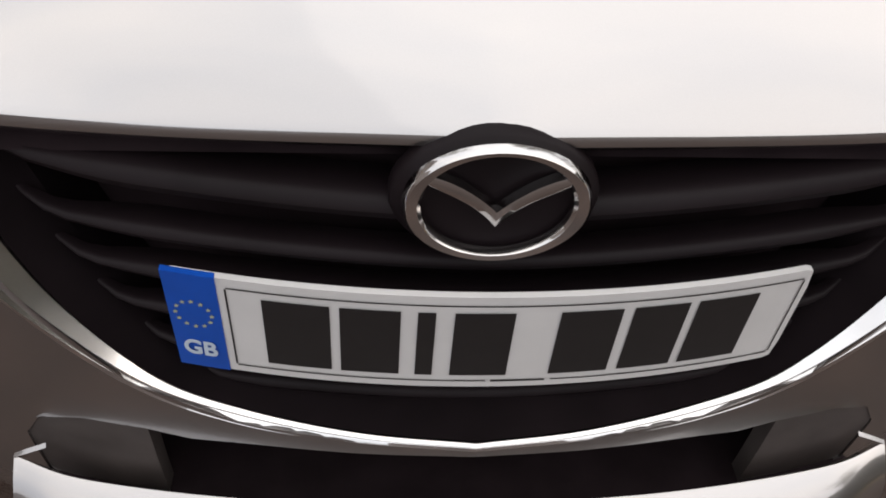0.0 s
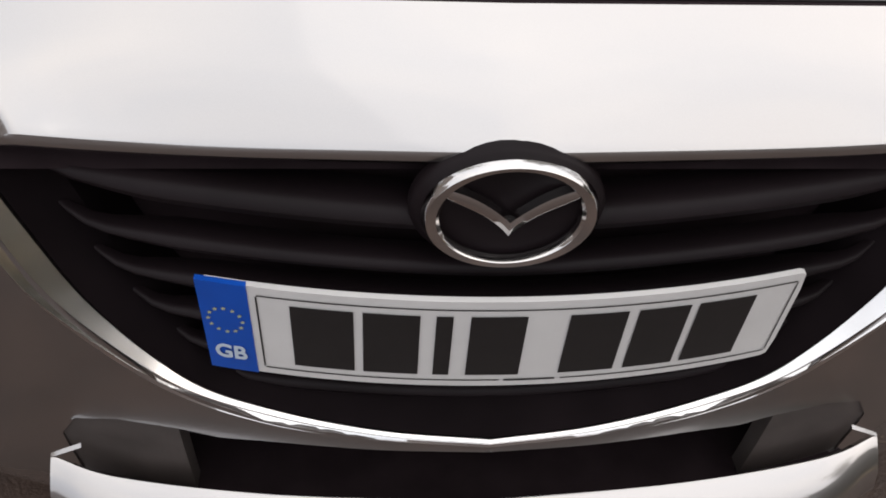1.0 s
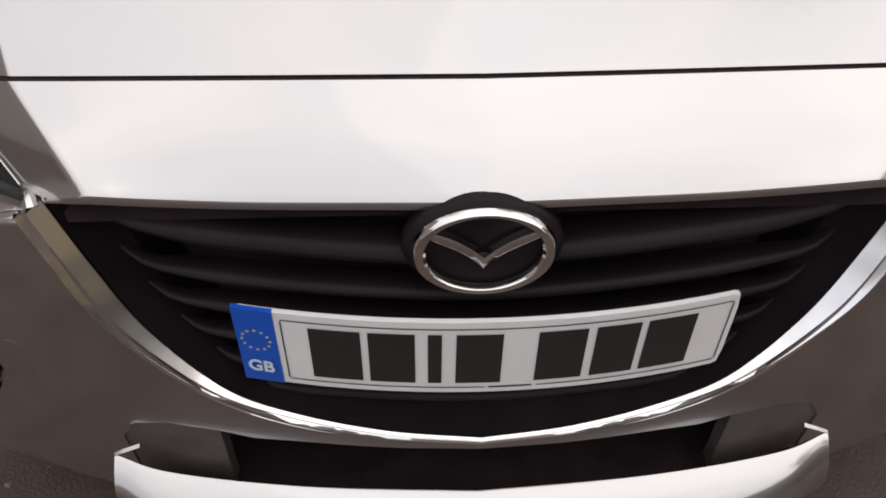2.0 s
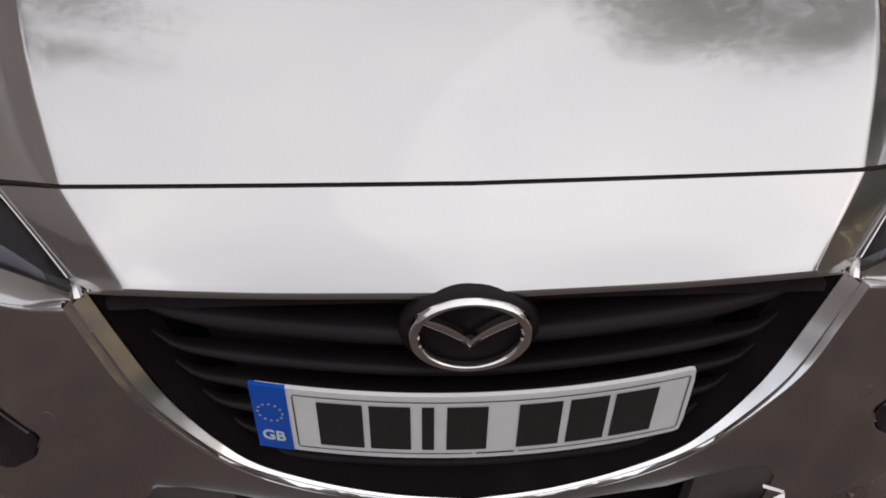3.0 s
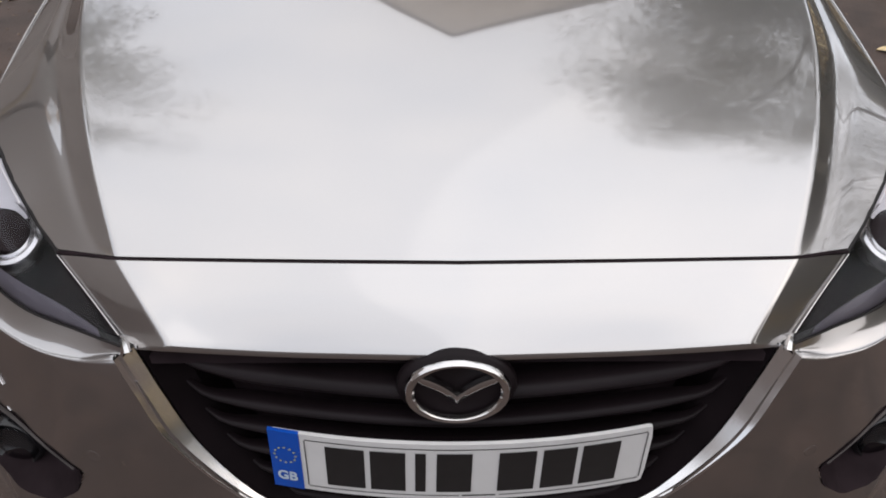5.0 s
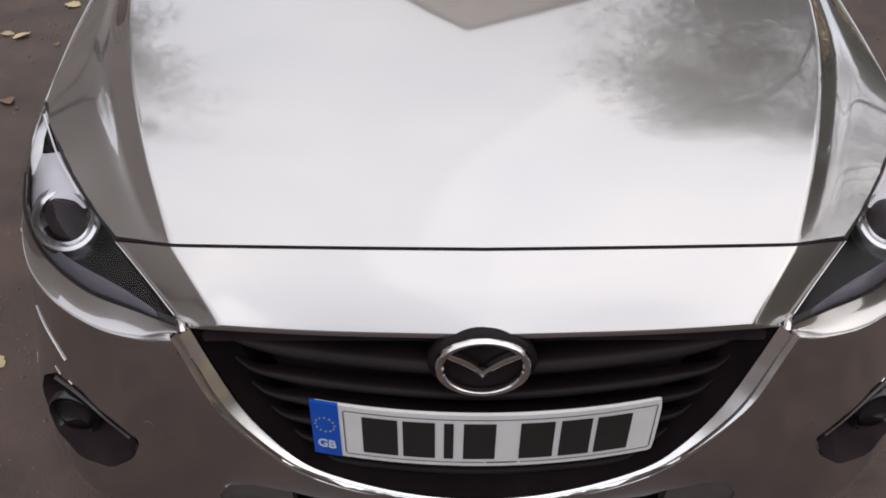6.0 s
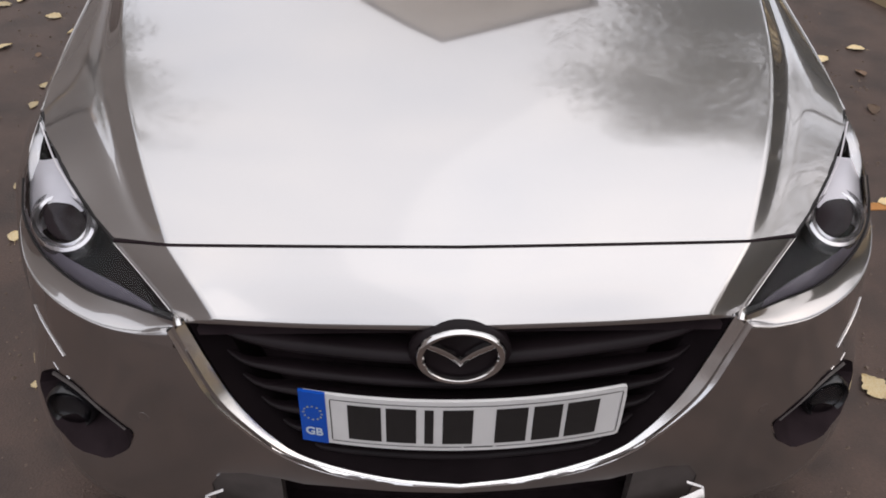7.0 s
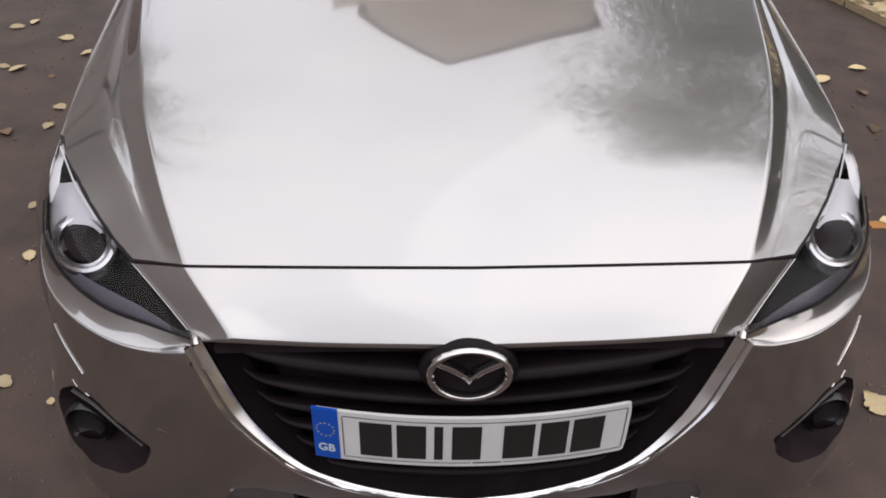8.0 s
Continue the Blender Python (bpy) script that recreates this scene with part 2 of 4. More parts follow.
def disc_stack(bm, m, rows, n=28):
    """A turned body: rows of (radius, height) about the z axis of m, closed at both ends where the radius is 0."""
    rings = []
    for r, z in rows:
        rings.append([bm.verts.new(m @ Vector((r * math.cos(2 * math.pi * i / n), r * math.sin(2 * math.pi * i / n), z))) for i in range(n)] if r > 0 else [bm.verts.new(m @ Vector((0, 0, z)))])
    for a, b in zip(rings, rings[1:]):
        for i in range(n):
            j = (i + 1) % n
            if len(a) == 1:
                bm.faces.new((a[0], b[j], b[i])) if len(b) > 1 else None
            elif len(b) == 1:
                bm.faces.new((a[i], a[j], b[0]))
            else:
                bm.faces.new((a[i], a[j], b[j], b[i]))


def part(name, bm, mat, parent=None, label="", sharp=38, solid=True):
    if solid:
        bmesh.ops.recalc_face_normals(bm, faces=bm.faces)
    for f in bm.faces:
        f.smooth = True
    for e in bm.edges:
        if len(e.link_faces) == 2 and e.calc_face_angle(0) > radians(sharp):
            e.smooth = False
    me = bpy.data.meshes.new(name)
    bm.to_mesh(me)
    bm.free()
    me.materials.append(mat)
    ob = new(name, me)
    if parent:
        ob.parent = parent
    if label:
        ob["label"] = label
    return ob


def cut_sheet(bm, us, vs, place, holes, key, flip=False):
    """A sheet over the parameters us x vs with holes: polygons in the plane of key(point); its edges follow the polygons."""
    def inside(q, poly):
        hit = False
        for (x0, y0), (x1, y1) in zip(poly, poly[1:] + poly[:1]):
            if (y0 > q[1]) != (y1 > q[1]) and q[0] < (x1 - x0) * (q[1] - y0) / (y1 - y0) + x0:
                hit = not hit
        return hit

    def nearest(q, poly):
        best = None
        for a, b in zip(poly, poly[1:] + poly[:1]):
            a, b = Vector(a), Vector(b)
            d = b - a
            u = min(max((Vector(q) - a).dot(d) / max(d.length_squared, 1e-12), 0), 1)
            c = a + u * d
            if best is None or (c - Vector(q)).length < (best - Vector(q)).length:
                best = c
        return best
    grid = [[(u, v) for v in vs] for u in us]
    mark = [[next((h for h in holes if inside(key(q), h)), None) for q in r] for r in grid]
    made = {}

    def vert(i, j):
        if (i, j) not in made:
            q = grid[i][j]
            if mark[i][j]:
                k = key(q)
                c = nearest(k, mark[i][j])
                q = (q[0] + (c.x - k[0]) / max(abs(key((q[0] + 1e-3, q[1]))[0] - k[0]), 1e-6) * 1e-3, c.y)
            made[i, j] = bm.verts.new(place(*q))
        return made[i, j]
    for i in range(len(us) - 1):
        for j in range(len(vs) - 1):
            c = [(i, j), (i + 1, j), (i + 1, j + 1), (i, j + 1)]
            if all(mark[a][b] for a, b in c):
                continue
            if flip:
                c.reverse()
            bm.faces.new([vert(a, b) for a, b in c])


# ---- the car: the lines of its front, right half (x >= 0) ----
NOSE = [(0, 0.0, 0.692), (0.2, 0.012, 0.688), (0.304, 0.015, 0.6915), (0.372, 0.013, 0.699)]          # front edge of the nose panel
SHUT = [(0, 0.098, 0.765), (0.2, 0.103, 0.764), (0.39, 0.112, 0.761), (0.449, 0.117, 0.759)]          # bonnet gap, out to the crease
CREASE = [(0.449, 0.117, 0.759), (0.529, 0.309, 0.832), (0.608, 0.575, 0.885), (0.676, 0.905, 0.918), (0.712, 1.12, 0.945), (0.728, 1.30, 0.96)]
EDGE = [(0.551, 0.176, 0.727), (0.614, 0.264, 0.737), (0.682, 0.367, 0.760), (0.768, 0.54, 0.772), (0.785, 0.75, 0.795), (0.787, 0.95, 0.825), (0.78, 1.15, 0.865), (0.77, 1.30, 0.895)]
TIP = (0.429, 0.040, 0.673)
LENS_LOW = [(0.432, 0.032, 0.681), (0.502, 0.073, 0.675), (0.596, 0.127, 0.672), (0.687, 0.217, 0.672), (0.749, 0.317, 0.679), (0.768, 0.394, 0.712), (0.767, 0.465, 0.748), (0.766, 0.535, 0.770)]
LENS_TOP = [(0.431, 0.046, 0.672), (0.551, 0.180, 0.722), (0.614, 0.268, 0.733), (0.682, 0.371, 0.757), (0.765, 0.538, 0.771)]
SHELF = [(0.440, 0.012, 0.664), (0.498, 0.038, 0.647), (0.577, 0.085, 0.638), (0.662, 0.155, 0.638), (0.727, 0.240, 0.639), (0.771, 0.338, 0.652)]
PLAN = [(0, -0.033), (0.11, -0.026), (0.22, -0.012), (0.33, 0.006), (0.413, 0.026), (0.5, 0.054), (0.577, 0.088), (0.660, 0.152), (0.722, 0.232), (0.762, 0.32), (0.782, 0.40), (0.80, 0.50)]
GRILLE = [(0.0, 0.372), (0.103, 0.373), (0.212, 0.388), (0.300, 0.431), (0.367, 0.516), (0.410, 0.60), (0.434, 0.672)]      # x, z of the opening's rim
RIM_IN = [(0, -0.036, 0.3805), (0.103, -0.024, 0.3815), (0.204, -0.008, 0.396), (0.284, 0.0, 0.435), (0.348, 0.013, 0.513), (0.387, 0.023, 0.60), (0.416, 0.030, 0.682)]
RIM_OUT = [(0, -0.040, 0.3705), (0.108, -0.029, 0.3715), (0.215, -0.017, 0.3855), (0.308, -0.003, 0.430), (0.393, 0.018, 0.523), (0.430, 0.032, 0.61), (0.448, 0.035, 0.668)]
FOG = [(0.543, 0.408), (0.576, 0.440), (0.631, 0.481), (0.677, 0.476), (0.708, 0.436), (0.716, 0.396), (0.684, 0.357), (0.637, 0.332), (0.594, 0.331), (0.561, 0.364)]
INTAKE = [(0.0, 0.355), (0.1, 0.354), (0.2, 0.354), (0.26, 0.352), (0.30, 0.360), (0.36, 0.362), (0.405, 0.348), (0.427, 0.312), (0.424, 0.235), (0.2, 0.225), (0.0, 0.225)]


def softened(poly, times=1):
    """The polygon with its corners cut, so that it reads as a pressed edge."""
    for _ in range(times):
        poly = [(a[0] * (1 - u) + b[0] * u, a[1] * (1 - u) + b[1] * u) for a, b in zip(poly, poly[1:] + poly[:1]) for u in (0.14, 0.86)]
    return poly


FOG = softened(FOG)

car = tagged(new("car"), "silver-bronze hatchback with black grille and chrome trim parked on the road", "car")


# bonnet: a broad middle between two creases, and a hollowed shoulder outside each
def resample(points, n, a, b):
    """n places along a line, from a metres after its start to b metres before its end."""
    p = np.array(points, dtype=float)
    q = np.concatenate([[0], np.cumsum(np.linalg.norm(np.diff(p, axis=0), axis=1))])
    w = np.linspace(a, q[-1] - b, n)
    return np.stack([np.interp(w, q, p[:, k]) for k in range(3)], axis=1)


def rolled(inner, outer, r):
    """One row over a crease: the two lines joined by a rounded fold."""
    size = np.linalg.norm(np.diff(np.array(outer, dtype=float), axis=0), axis=1).sum()
    r = min(r, 0.3 * size)
    p, q, c = resample(inner, 18, 0, r), resample(outer, 22, r, 0), np.array(inner[-1], dtype=float)
    fold = [p[-1] * (1 - u) ** 2 + c * 2 * u * (1 - u) + q[0] * u * u for u in np.linspace(0, 1, 8)[1:-1]]
    return list(p) + fold + list(q)


def bonnet():
    bm = bmesh.new()
    n = 22
    k = spline(CREASE, n)
    mid = [(0, 0.100, 0.767), (0, 0.32, 0.838), (0, 0.58, 0.898), (0, 0.9, 0.948), (0, 1.12, 0.975), (0, 1.3, 0.992)]
    c = spline(mid, n)
    front = spline([(p[0], p[1] + 0.0032, p[2] + 0.0020) for p in SHUT], 14)
    rows = []
    for i in range(n):
        row = []
        for j in range(14):
            u = j / 13
            x, y = k[i][0] * u, c[i][1] + (k[i][1] - c[i][1]) * u * u
            z = c[i][2] + (k[i][2] - c[i][2]) * u ** 2.4
            w = max(0.0, 1 - i / 4) ** 2
            f = front[j]
            row.append((x + (f[0] - x) * w, y + (f[1] - y) * w, z + (f[2] - z) * w))
        rows.append(row)
    e = spline([(0.551, 0.180, 0.731)] + EDGE[1:], n)
    k2 = [rows[i][-1] for i in range(n)]
    outer = []
    for i in range(n):
        a, b = np.array(k2[i]), e[i]
        s = min(1.0, max(0.0, (i + 0.2) / 3.5))
        h = a[2] - b[2]
        line = [(0, 0), (0.10, 0.10 + 0.068 * s), (0.20, 0.20 + 0.124 * s), (0.28, 0.28 + 0.146 * s), (0.38, 0.38 + 0.103 * s), (0.49, 0.49 + 0.066 * s), (0.76, 0.76 + 0.034 * s), (1, 1)]
        v = [a + (b - a) * np.array((u, u, 0)) - np.array((0, 0, h * d)) for u, d in line]
        outer.append(list(spline(v, 22)))
    sheet(bm, [rolled(a, b, 0.007 + 0.003 * i / n) for i, (a, b) in enumerate(zip(rows, outer))], mirror=True)
    weld(bm, 0.0002)
    flange(bm, (0, 0.002, -0.022))
    made = part("bonnet", bm, PAINT, car, "creased silver-bronze bonnet that mirrors the sky", sharp=30)
    for side in (1, -1):
        bm = bmesh.new()
        path = [(side * (x + 0.001), y, z + 0.001) for x, y, z in spline(EDGE[3:], 30)]
        tube(bm, path, oval(0.0017, 0.0015, 8))
        part("bonnet_edge", bm, PAINT, made, "bright rolled edge of the bonnet")
    return made


def nose_panel():
    bm = bmesh.new()
    a, b = spline(NOSE, 16), spline([(p[0], p[1] - 0.0016, p[2] - 0.0008) for p in SHUT], 16)
    top = [p + np.array((0, 0.004, 0.005)) for p in a]
    rise = [p + (q - p) * 0.45 + np.array((0, 0, 0.006)) for p, q in zip(a, b)]
    rows = [[spline([p, t, r, q], 12)[i] for p, t, r, q in zip(a, top, rise, b)] for i in range(12)]
    # the flank outside the crease, down to the lamp
    inner = [r[-1] for r in rows]
    along = np.concatenate([[0], np.cumsum([np.linalg.norm(np.array(q) - np.array(p)) for p, q in zip(inner, inner[1:])])])
    line = spline([TIP, (0.490, 0.108, 0.700), (0.549, 0.173, 0.726)], 80)
    edge = [line[int(round(79 * a / along[-1]))] for a in along]
    flank = [[np.array(p) + (np.array(q) - np.array(p)) * u + np.array((0, 0, 0.0006 * math.sin(math.pi * u))) for u in np.linspace(0, 1, 8)] for p, q in zip(inner, edge)]
    whole = [rolled(p, q, 0.007) for p, q in zip(rows, flank)]
    fade = lambda j: 1.0 if j < 24 else 1.0 - 0.75 * (j - 24) / max(1, len(whole[0]) - 25)
    lips = [[p + np.array((0, dy, dz)) * fade(j) for j, p in enumerate(whole[0])] for dy, dz in ((0.016, -0.019), (0.004, -0.0135), (-0.0005, -0.008), (-0.0008, -0.003))]
    sheet(bm, lips + whole, mirror=True)
    weld(bm, 0.0002)
    flange(bm, (0, 0.008, -0.006))
    return part("nose_panel", bm, PAINT, car, "painted panel between bonnet gap and grille", sharp=30)


def bonnet_gap():
    # a dark tube fills the gap, its shade put in as colour
    bm = bmesh.new()
    half = rolled(spline(SHUT, 30), spline([SHUT[-1], (0.50, 0.1475, 0.7460), (0.550, 0.1765, 0.7285)], 12), 0.022)
    path = [(-x, y + 0.0008, z - 0.0022) for x, y, z in half[:0:-1]] + [(x, y + 0.0008, z - 0.0022) for x, y, z in half]
    tube(bm, path, oval(0.0028, 0.0026, 8))
    return part("bonnet_gap", bm, VOID, car, "dark strip that stands for the shade in the bonnet gap")


def inner_panel():
    bm = bmesh.new()
    rows = []
    for y, w, z in ((0.03, 0.40, 0.655), (0.13, 0.46, 0.725), (0.35, 0.62, 0.74), (0.6, 0.70, 0.75), (1.3, 0.70, 0.85)):
        rows.append([(w * u, y, z) for u in np.linspace(-1, 1, 9)])
    sheet(bm, rows)
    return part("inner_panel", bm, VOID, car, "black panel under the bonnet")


def bumper_point(s, z):
    """A place on the bumper: s runs round the front from the middle, z is the height."""
    x, y = PLAN_S(s)
    x2, y2 = PLAN_S(s + 0.002)
    d = Vector((x2 - x, y2 - y)).normalized()
    under = at([(0.14, -0.030), (0.20, -0.016), (0.27, -0.007), (0.34, -0.002), (0.42, 0.003), (0.52, 0.007), (0.60, 0.006), (0.645, 0.004), (0.67, 0.001)], z)
    corner = at([(0.14, -0.015), (0.20, 0.028), (0.27, 0.048), (0.34, 0.049), (0.40, 0.040), (0.46, 0.027), (0.52, 0.015), (0.60, 0.006), (0.645, 0.003), (0.67, 0.0)], z)
    w = min(1.0, max(0.0, (s - 0.50) / 0.22))
    w = w * w * (3 - 2 * w)
    bulge = under + (corner - under) * w
    return Vector((x + d.y * bulge, y - d.x * bulge, z))


_plan = spline([(p[0], p[1], 0) for p in PLAN], 400)
_len = np.concatenate([[0], np.cumsum(np.hypot(np.diff(_plan[:, 0]), np.diff(_plan[:, 1])))])

S_END = float(_len[363])


def PLAN_S(s):
    return float(np.interp(s, _len, _plan[:, 0])) + max(0, s - _len[-1]) * 0.25, float(np.interp(s, _len, _plan[:, 1])) + max(0, s - _len[-1]) * 0.97


def s_of_x(x):
    return float(np.interp(x, _plan[:, 0], _len))


def bumper():
    bm = bmesh.new()
    top = [(s_of_x(p[0]), p[2]) for p in SHELF]
    top = [(0, 0.70), (s_of_x(0.436), 0.668)] + top[1:] + [(_len[-1] + 0.05, 0.665)]
    S = np.linspace(0, S_END, 231)
    rim = GRILLE + [(0.44, 0.72), (-0.05, 0.72), (-0.05, 0.364)]
    intake = INTAKE + [(-0.05, 0.225), (-0.05, 0.355)]

    grid_key = lambda q: (PLAN_S(q[0])[0], q[1])
    for side in (1, -1):
        half = bmesh.new()
        # rows by height; the top row follows the shelf line
        cut_sheet(half, list(S), list(np.linspace(0.145, 0.63, 131)), lambda s, z: bumper_point(s, z), [rim, intake, FOG], grid_key)
        # the strip up to the shelf line, and the shelf itself, outside the grille
        s0 = s_of_x(0.441)
        strip = []
        for s in np.linspace(s0, S_END, 60):
            a = bumper_point(s, 0.63)
            z = at(top, s)
            b = bumper_point(s, z)
            strip.append([a, a + (b - a) * 0.5, b])
        sheet(half, strip, flip=True)
        weld(half, 0.0015)
        # shelf: from the line below the lamp up to the lens
        lo = [strip[i][2] for i in range(60) if strip[i][2].x < 0.79]
        hi = spline([(p[0], p[1] + 0.001, p[2] - 0.004) for p in LENS_LOW[:6]], len(lo))
        rows = [[Vector(p) + (Vector(q) - Vector(p)) * u + Vector((0, 0.0014, -0.0028)) * math.sin(math.pi * u) for u in np.linspace(0, 1, 10)] for p, q in zip(lo, hi)]
        sheet(half, rows, flip=True)
        flange(half, (0, 0.016, 0))
        for v in half.verts:
            v.co.x *= side
        me = bpy.data.meshes.new("half")
        half.to_mesh(me)
        half.free()
        bm.from_mesh(me)
        bpy.data.meshes.remove(me)
    weld(bm, 0.0006)
    return part("front_bumper", bm, PAINT, car, "silver-bronze front bumper that mirrors the road", sharp=24)


def grille_trim():
    """The bright wing that runs round the grille: a deep blade with a thin lower lip."""
    bm = bmesh.new()
    n = 60
    a, b = spline(RIM_IN, n), spline(RIM_OUT, n)
    rows = []
    for p, q in zip(a, b):
        d = q - p
        out = np.array((0, -1.0, 0))
        k = min(1.0, max(0.0, (p[2] - 0.385) / 0.2))
        k = k * k * (3 - 2 * k)      # 0 along the bottom, 1 up the sides
        f = p + d * (0.16 + 0.29 * k) + out * (0.0020 + 0.0120 * k)
        b0 = p + np.array((0, 0.0006 + 0.0104 * k, 0))
        rows.append([b0, b0 + (f - b0) * 0.5, f, p + d * (0.24 + 0.24 * k) + out * (0.0016 + 0.011 * k), p + d * (0.34 + 0.19 * k) + out * (-0.0025 + 0.0035 * k),
                     p + d * (0.52 + 0.05 * k) + out * (-0.0025 + 0.0045 * k), p + d * (0.60 + 0.25 * k) + out * (-0.0018 + 0.0178 * k),
                     p + d * (0.92 - 0.01 * k) + out * (-0.002 + 0.0155 * k), q + out * (-0.0040 + 0.0045 * k), q - out * 0.02])
    sheet(bm, rows, mirror=True)
    weld(bm, 0.0004)
    trim = part("grille_trim", bm, TRIM, car, "polished chrome wing round the grille", sharp=30)
    for side in (1, -1):
        # the thin bright line from the wing's tip up to the bonnet gap
        bm = bmesh.new()
        path = [(side * x, y, z) for x, y, z in spline([(0.429, 0.037, 0.676), (0.490, 0.106, 0.702), (0.550, 0.171, 0.727)], 12)]
        tube(bm, path, oval(0.0010, 0.0011, 8))
        part("lamp_trim", bm, CHROME, car, "thin chrome strip along the headlight")
        bm = bmesh.new()
        rows = [[(0.4205, 0.019, 0.684), (0.427, 0.018, 0.683), (0.434, 0.023, 0.678)], [(0.425, 0.028, 0.688), (0.431, 0.029, 0.687), (0.438, 0.034, 0.681)],
                [(0.433, 0.042, 0.687), (0.437, 0.043, 0.686), (0.441, 0.046, 0.682)], [(0.4415, 0.053, 0.684), (0.4430, 0.0535, 0.6835), (0.4445, 0.054, 0.683)]]
        sheet(bm, [[(side * x, y, z) for x, y, z in r] for r in rows])
        flange(bm, (0, 0.010, -0.008))
        part("trim_end", bm, CHROME, car, "chrome tip of the grille wing")
    return trim


def grille():
    body = new("grille")
    body.parent = car
    bm = bmesh.new()
    rows = []
    for z in np.linspace(0.36, 0.70, 8):
        rows.append([(x, 0.060 + 0.10 * (abs(x) / 0.45) ** 2, z) for x in np.linspace(-0.47, 0.47, 15)])
    sheet(bm, rows)
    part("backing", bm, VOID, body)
    # the smooth black frame that slopes in from the bright rim
    rim = spline(RIM_IN, 40)
    rows = []
    for inward, back in ((0.0, 0.003), (0.006, 0.012), (0.022, 0.026), (0.036, 0.036), (0.042, 0.060), (0.042, 0.110)):
        row = []
        for p in rim:
            k = min(1.0, max(0.0, (p[2] - 0.40) / 0.08))
            row.append((p[0] - inward * k * (1 if p[0] > 0.05 else 0), p[1] + back, p[2] + 0.5 * inward * (1 - k)))
        rows.append(row)
    bm = bmesh.new()
    sheet(bm, rows, mirror=True)
    weld(bm)
    part("surround", bm, BORDER, body)
    half = lambda z: at([(0.376, 0.12), (0.392, 0.20), (0.43, 0.286), (0.51, 0.355), (0.60, 0.398), (0.684, 0.42)], z)
    blade = [(-0.030, -0.010), (-0.030, 0.000), (-0.016, 0.0035), (-0.004, 0.0050), (0.003, 0.0040), (0.0075, 0.0005), (0.0090, -0.0050), (0.0060, -0.0110), (-0.004, -0.013)]
    for z, size in ((0.626, 1.3), (0.569, 0.85), (0.525, 0.8), (0.482, 0.8), (0.440, 0.8), (0.402, 0.8)):
        bm = bmesh.new()
        w = half(z + 0.025) - 0.018
        path, sizes = [], []
        for u in np.linspace(-1, 1, 45):
            x = w * u
            curl = max(0.0, (abs(u) - 0.86) / 0.14) ** 2
            path.append((x, 0.010 + 0.036 * (abs(x) / 0.42) ** 2 + 0.022 * curl, z + 0.026 * (abs(x) / 0.33) ** 1.5 + 0.010 * curl))
            sizes.append(size * (1 - 0.9 * max(0.0, (abs(u) - 0.70) / 0.30) ** 1.3))
        tube(bm, path, blade, sizes=sizes)
        part("slat", bm, SLAT, body)
    return body


def lower_intake():
    bm = bmesh.new()
    rows = []
    for z in np.linspace(0.22, 0.41, 5):
        rows.append([(x, 0.06 + 0.05 * (abs(x) / 0.45) ** 2, z) for x in np.linspace(-0.46, 0.46, 13)])
    sheet(bm, rows)
    base = [[(x, y + 0.05 * (abs(x) / 0.45) ** 2, 0.235) for x in np.linspace(-0.43, 0.43, 13)] for y in (-0.025, 0.06)]
    sheet(bm, base)
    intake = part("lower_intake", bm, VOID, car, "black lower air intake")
    for side in (1, -1):
        # blanked ends, set a little behind the bumper skin;
        # their dull dark top replaces skin that would mirror the splitter
        bm = bmesh.new()
        xs = [0.298] + list(np.linspace(0.300, 0.445, 9))
        rows = []
        for z in np.linspace(0.22, 0.42, 9):
            q = bumper_point(s_of_x(xs[1]), z)
            row = [(xs[0], q.y + 0.024, z)]
            for x in xs[1:]:
                p = bumper_point(s_of_x(x), z)
                row.append((p.x, p.y + 0.0025, p.z))
            rows.append([(side * x, y, z) for x, y, z in row])
        sheet(bm, rows)
        part("intake_end", bm, SHADE, intake, "blanked end of the intake, its dark top standing for shaded bumper skin")
    return intake


def splitter():
    """The silver lip under the intake, a broad slope that faces the sky."""
    bm = bmesh.new()
    n = 40
    edge = spline([(0, -0.040, 0.282), (0.205, -0.030, 0.287), (0.363, -0.012, 0.298), (0.434, 0.012, 0.304)], n)
    rows = [[p + np.array((0, 0.010, -0.016)) for p in edge], list(edge)]
    for dy, dz in ((-0.004, -0.001), (-0.024, -0.012), (-0.045, -0.028), (-0.055, -0.050), (-0.045, -0.075)):
        rows.append([p + np.array((0, dy * (1 - 0.35 * (p[0] / 0.434) ** 4), dz)) for p in edge])
    sheet(bm, rows, mirror=True)
    fin = [[(0.434, 0.010, 0.304), (0.420, 0.011, 0.3095), (0.402, 0.012, 0.3165)], [(0.435, 0.015, 0.3045), (0.421, 0.016, 0.3105), (0.403, 0.017, 0.3178)]]
    sheet(bm, fin, mirror=True)
    weld(bm, 0.0004)
    return part("splitter", bm, PAINT, car, "silver lip below the lower intake", sharp=30)


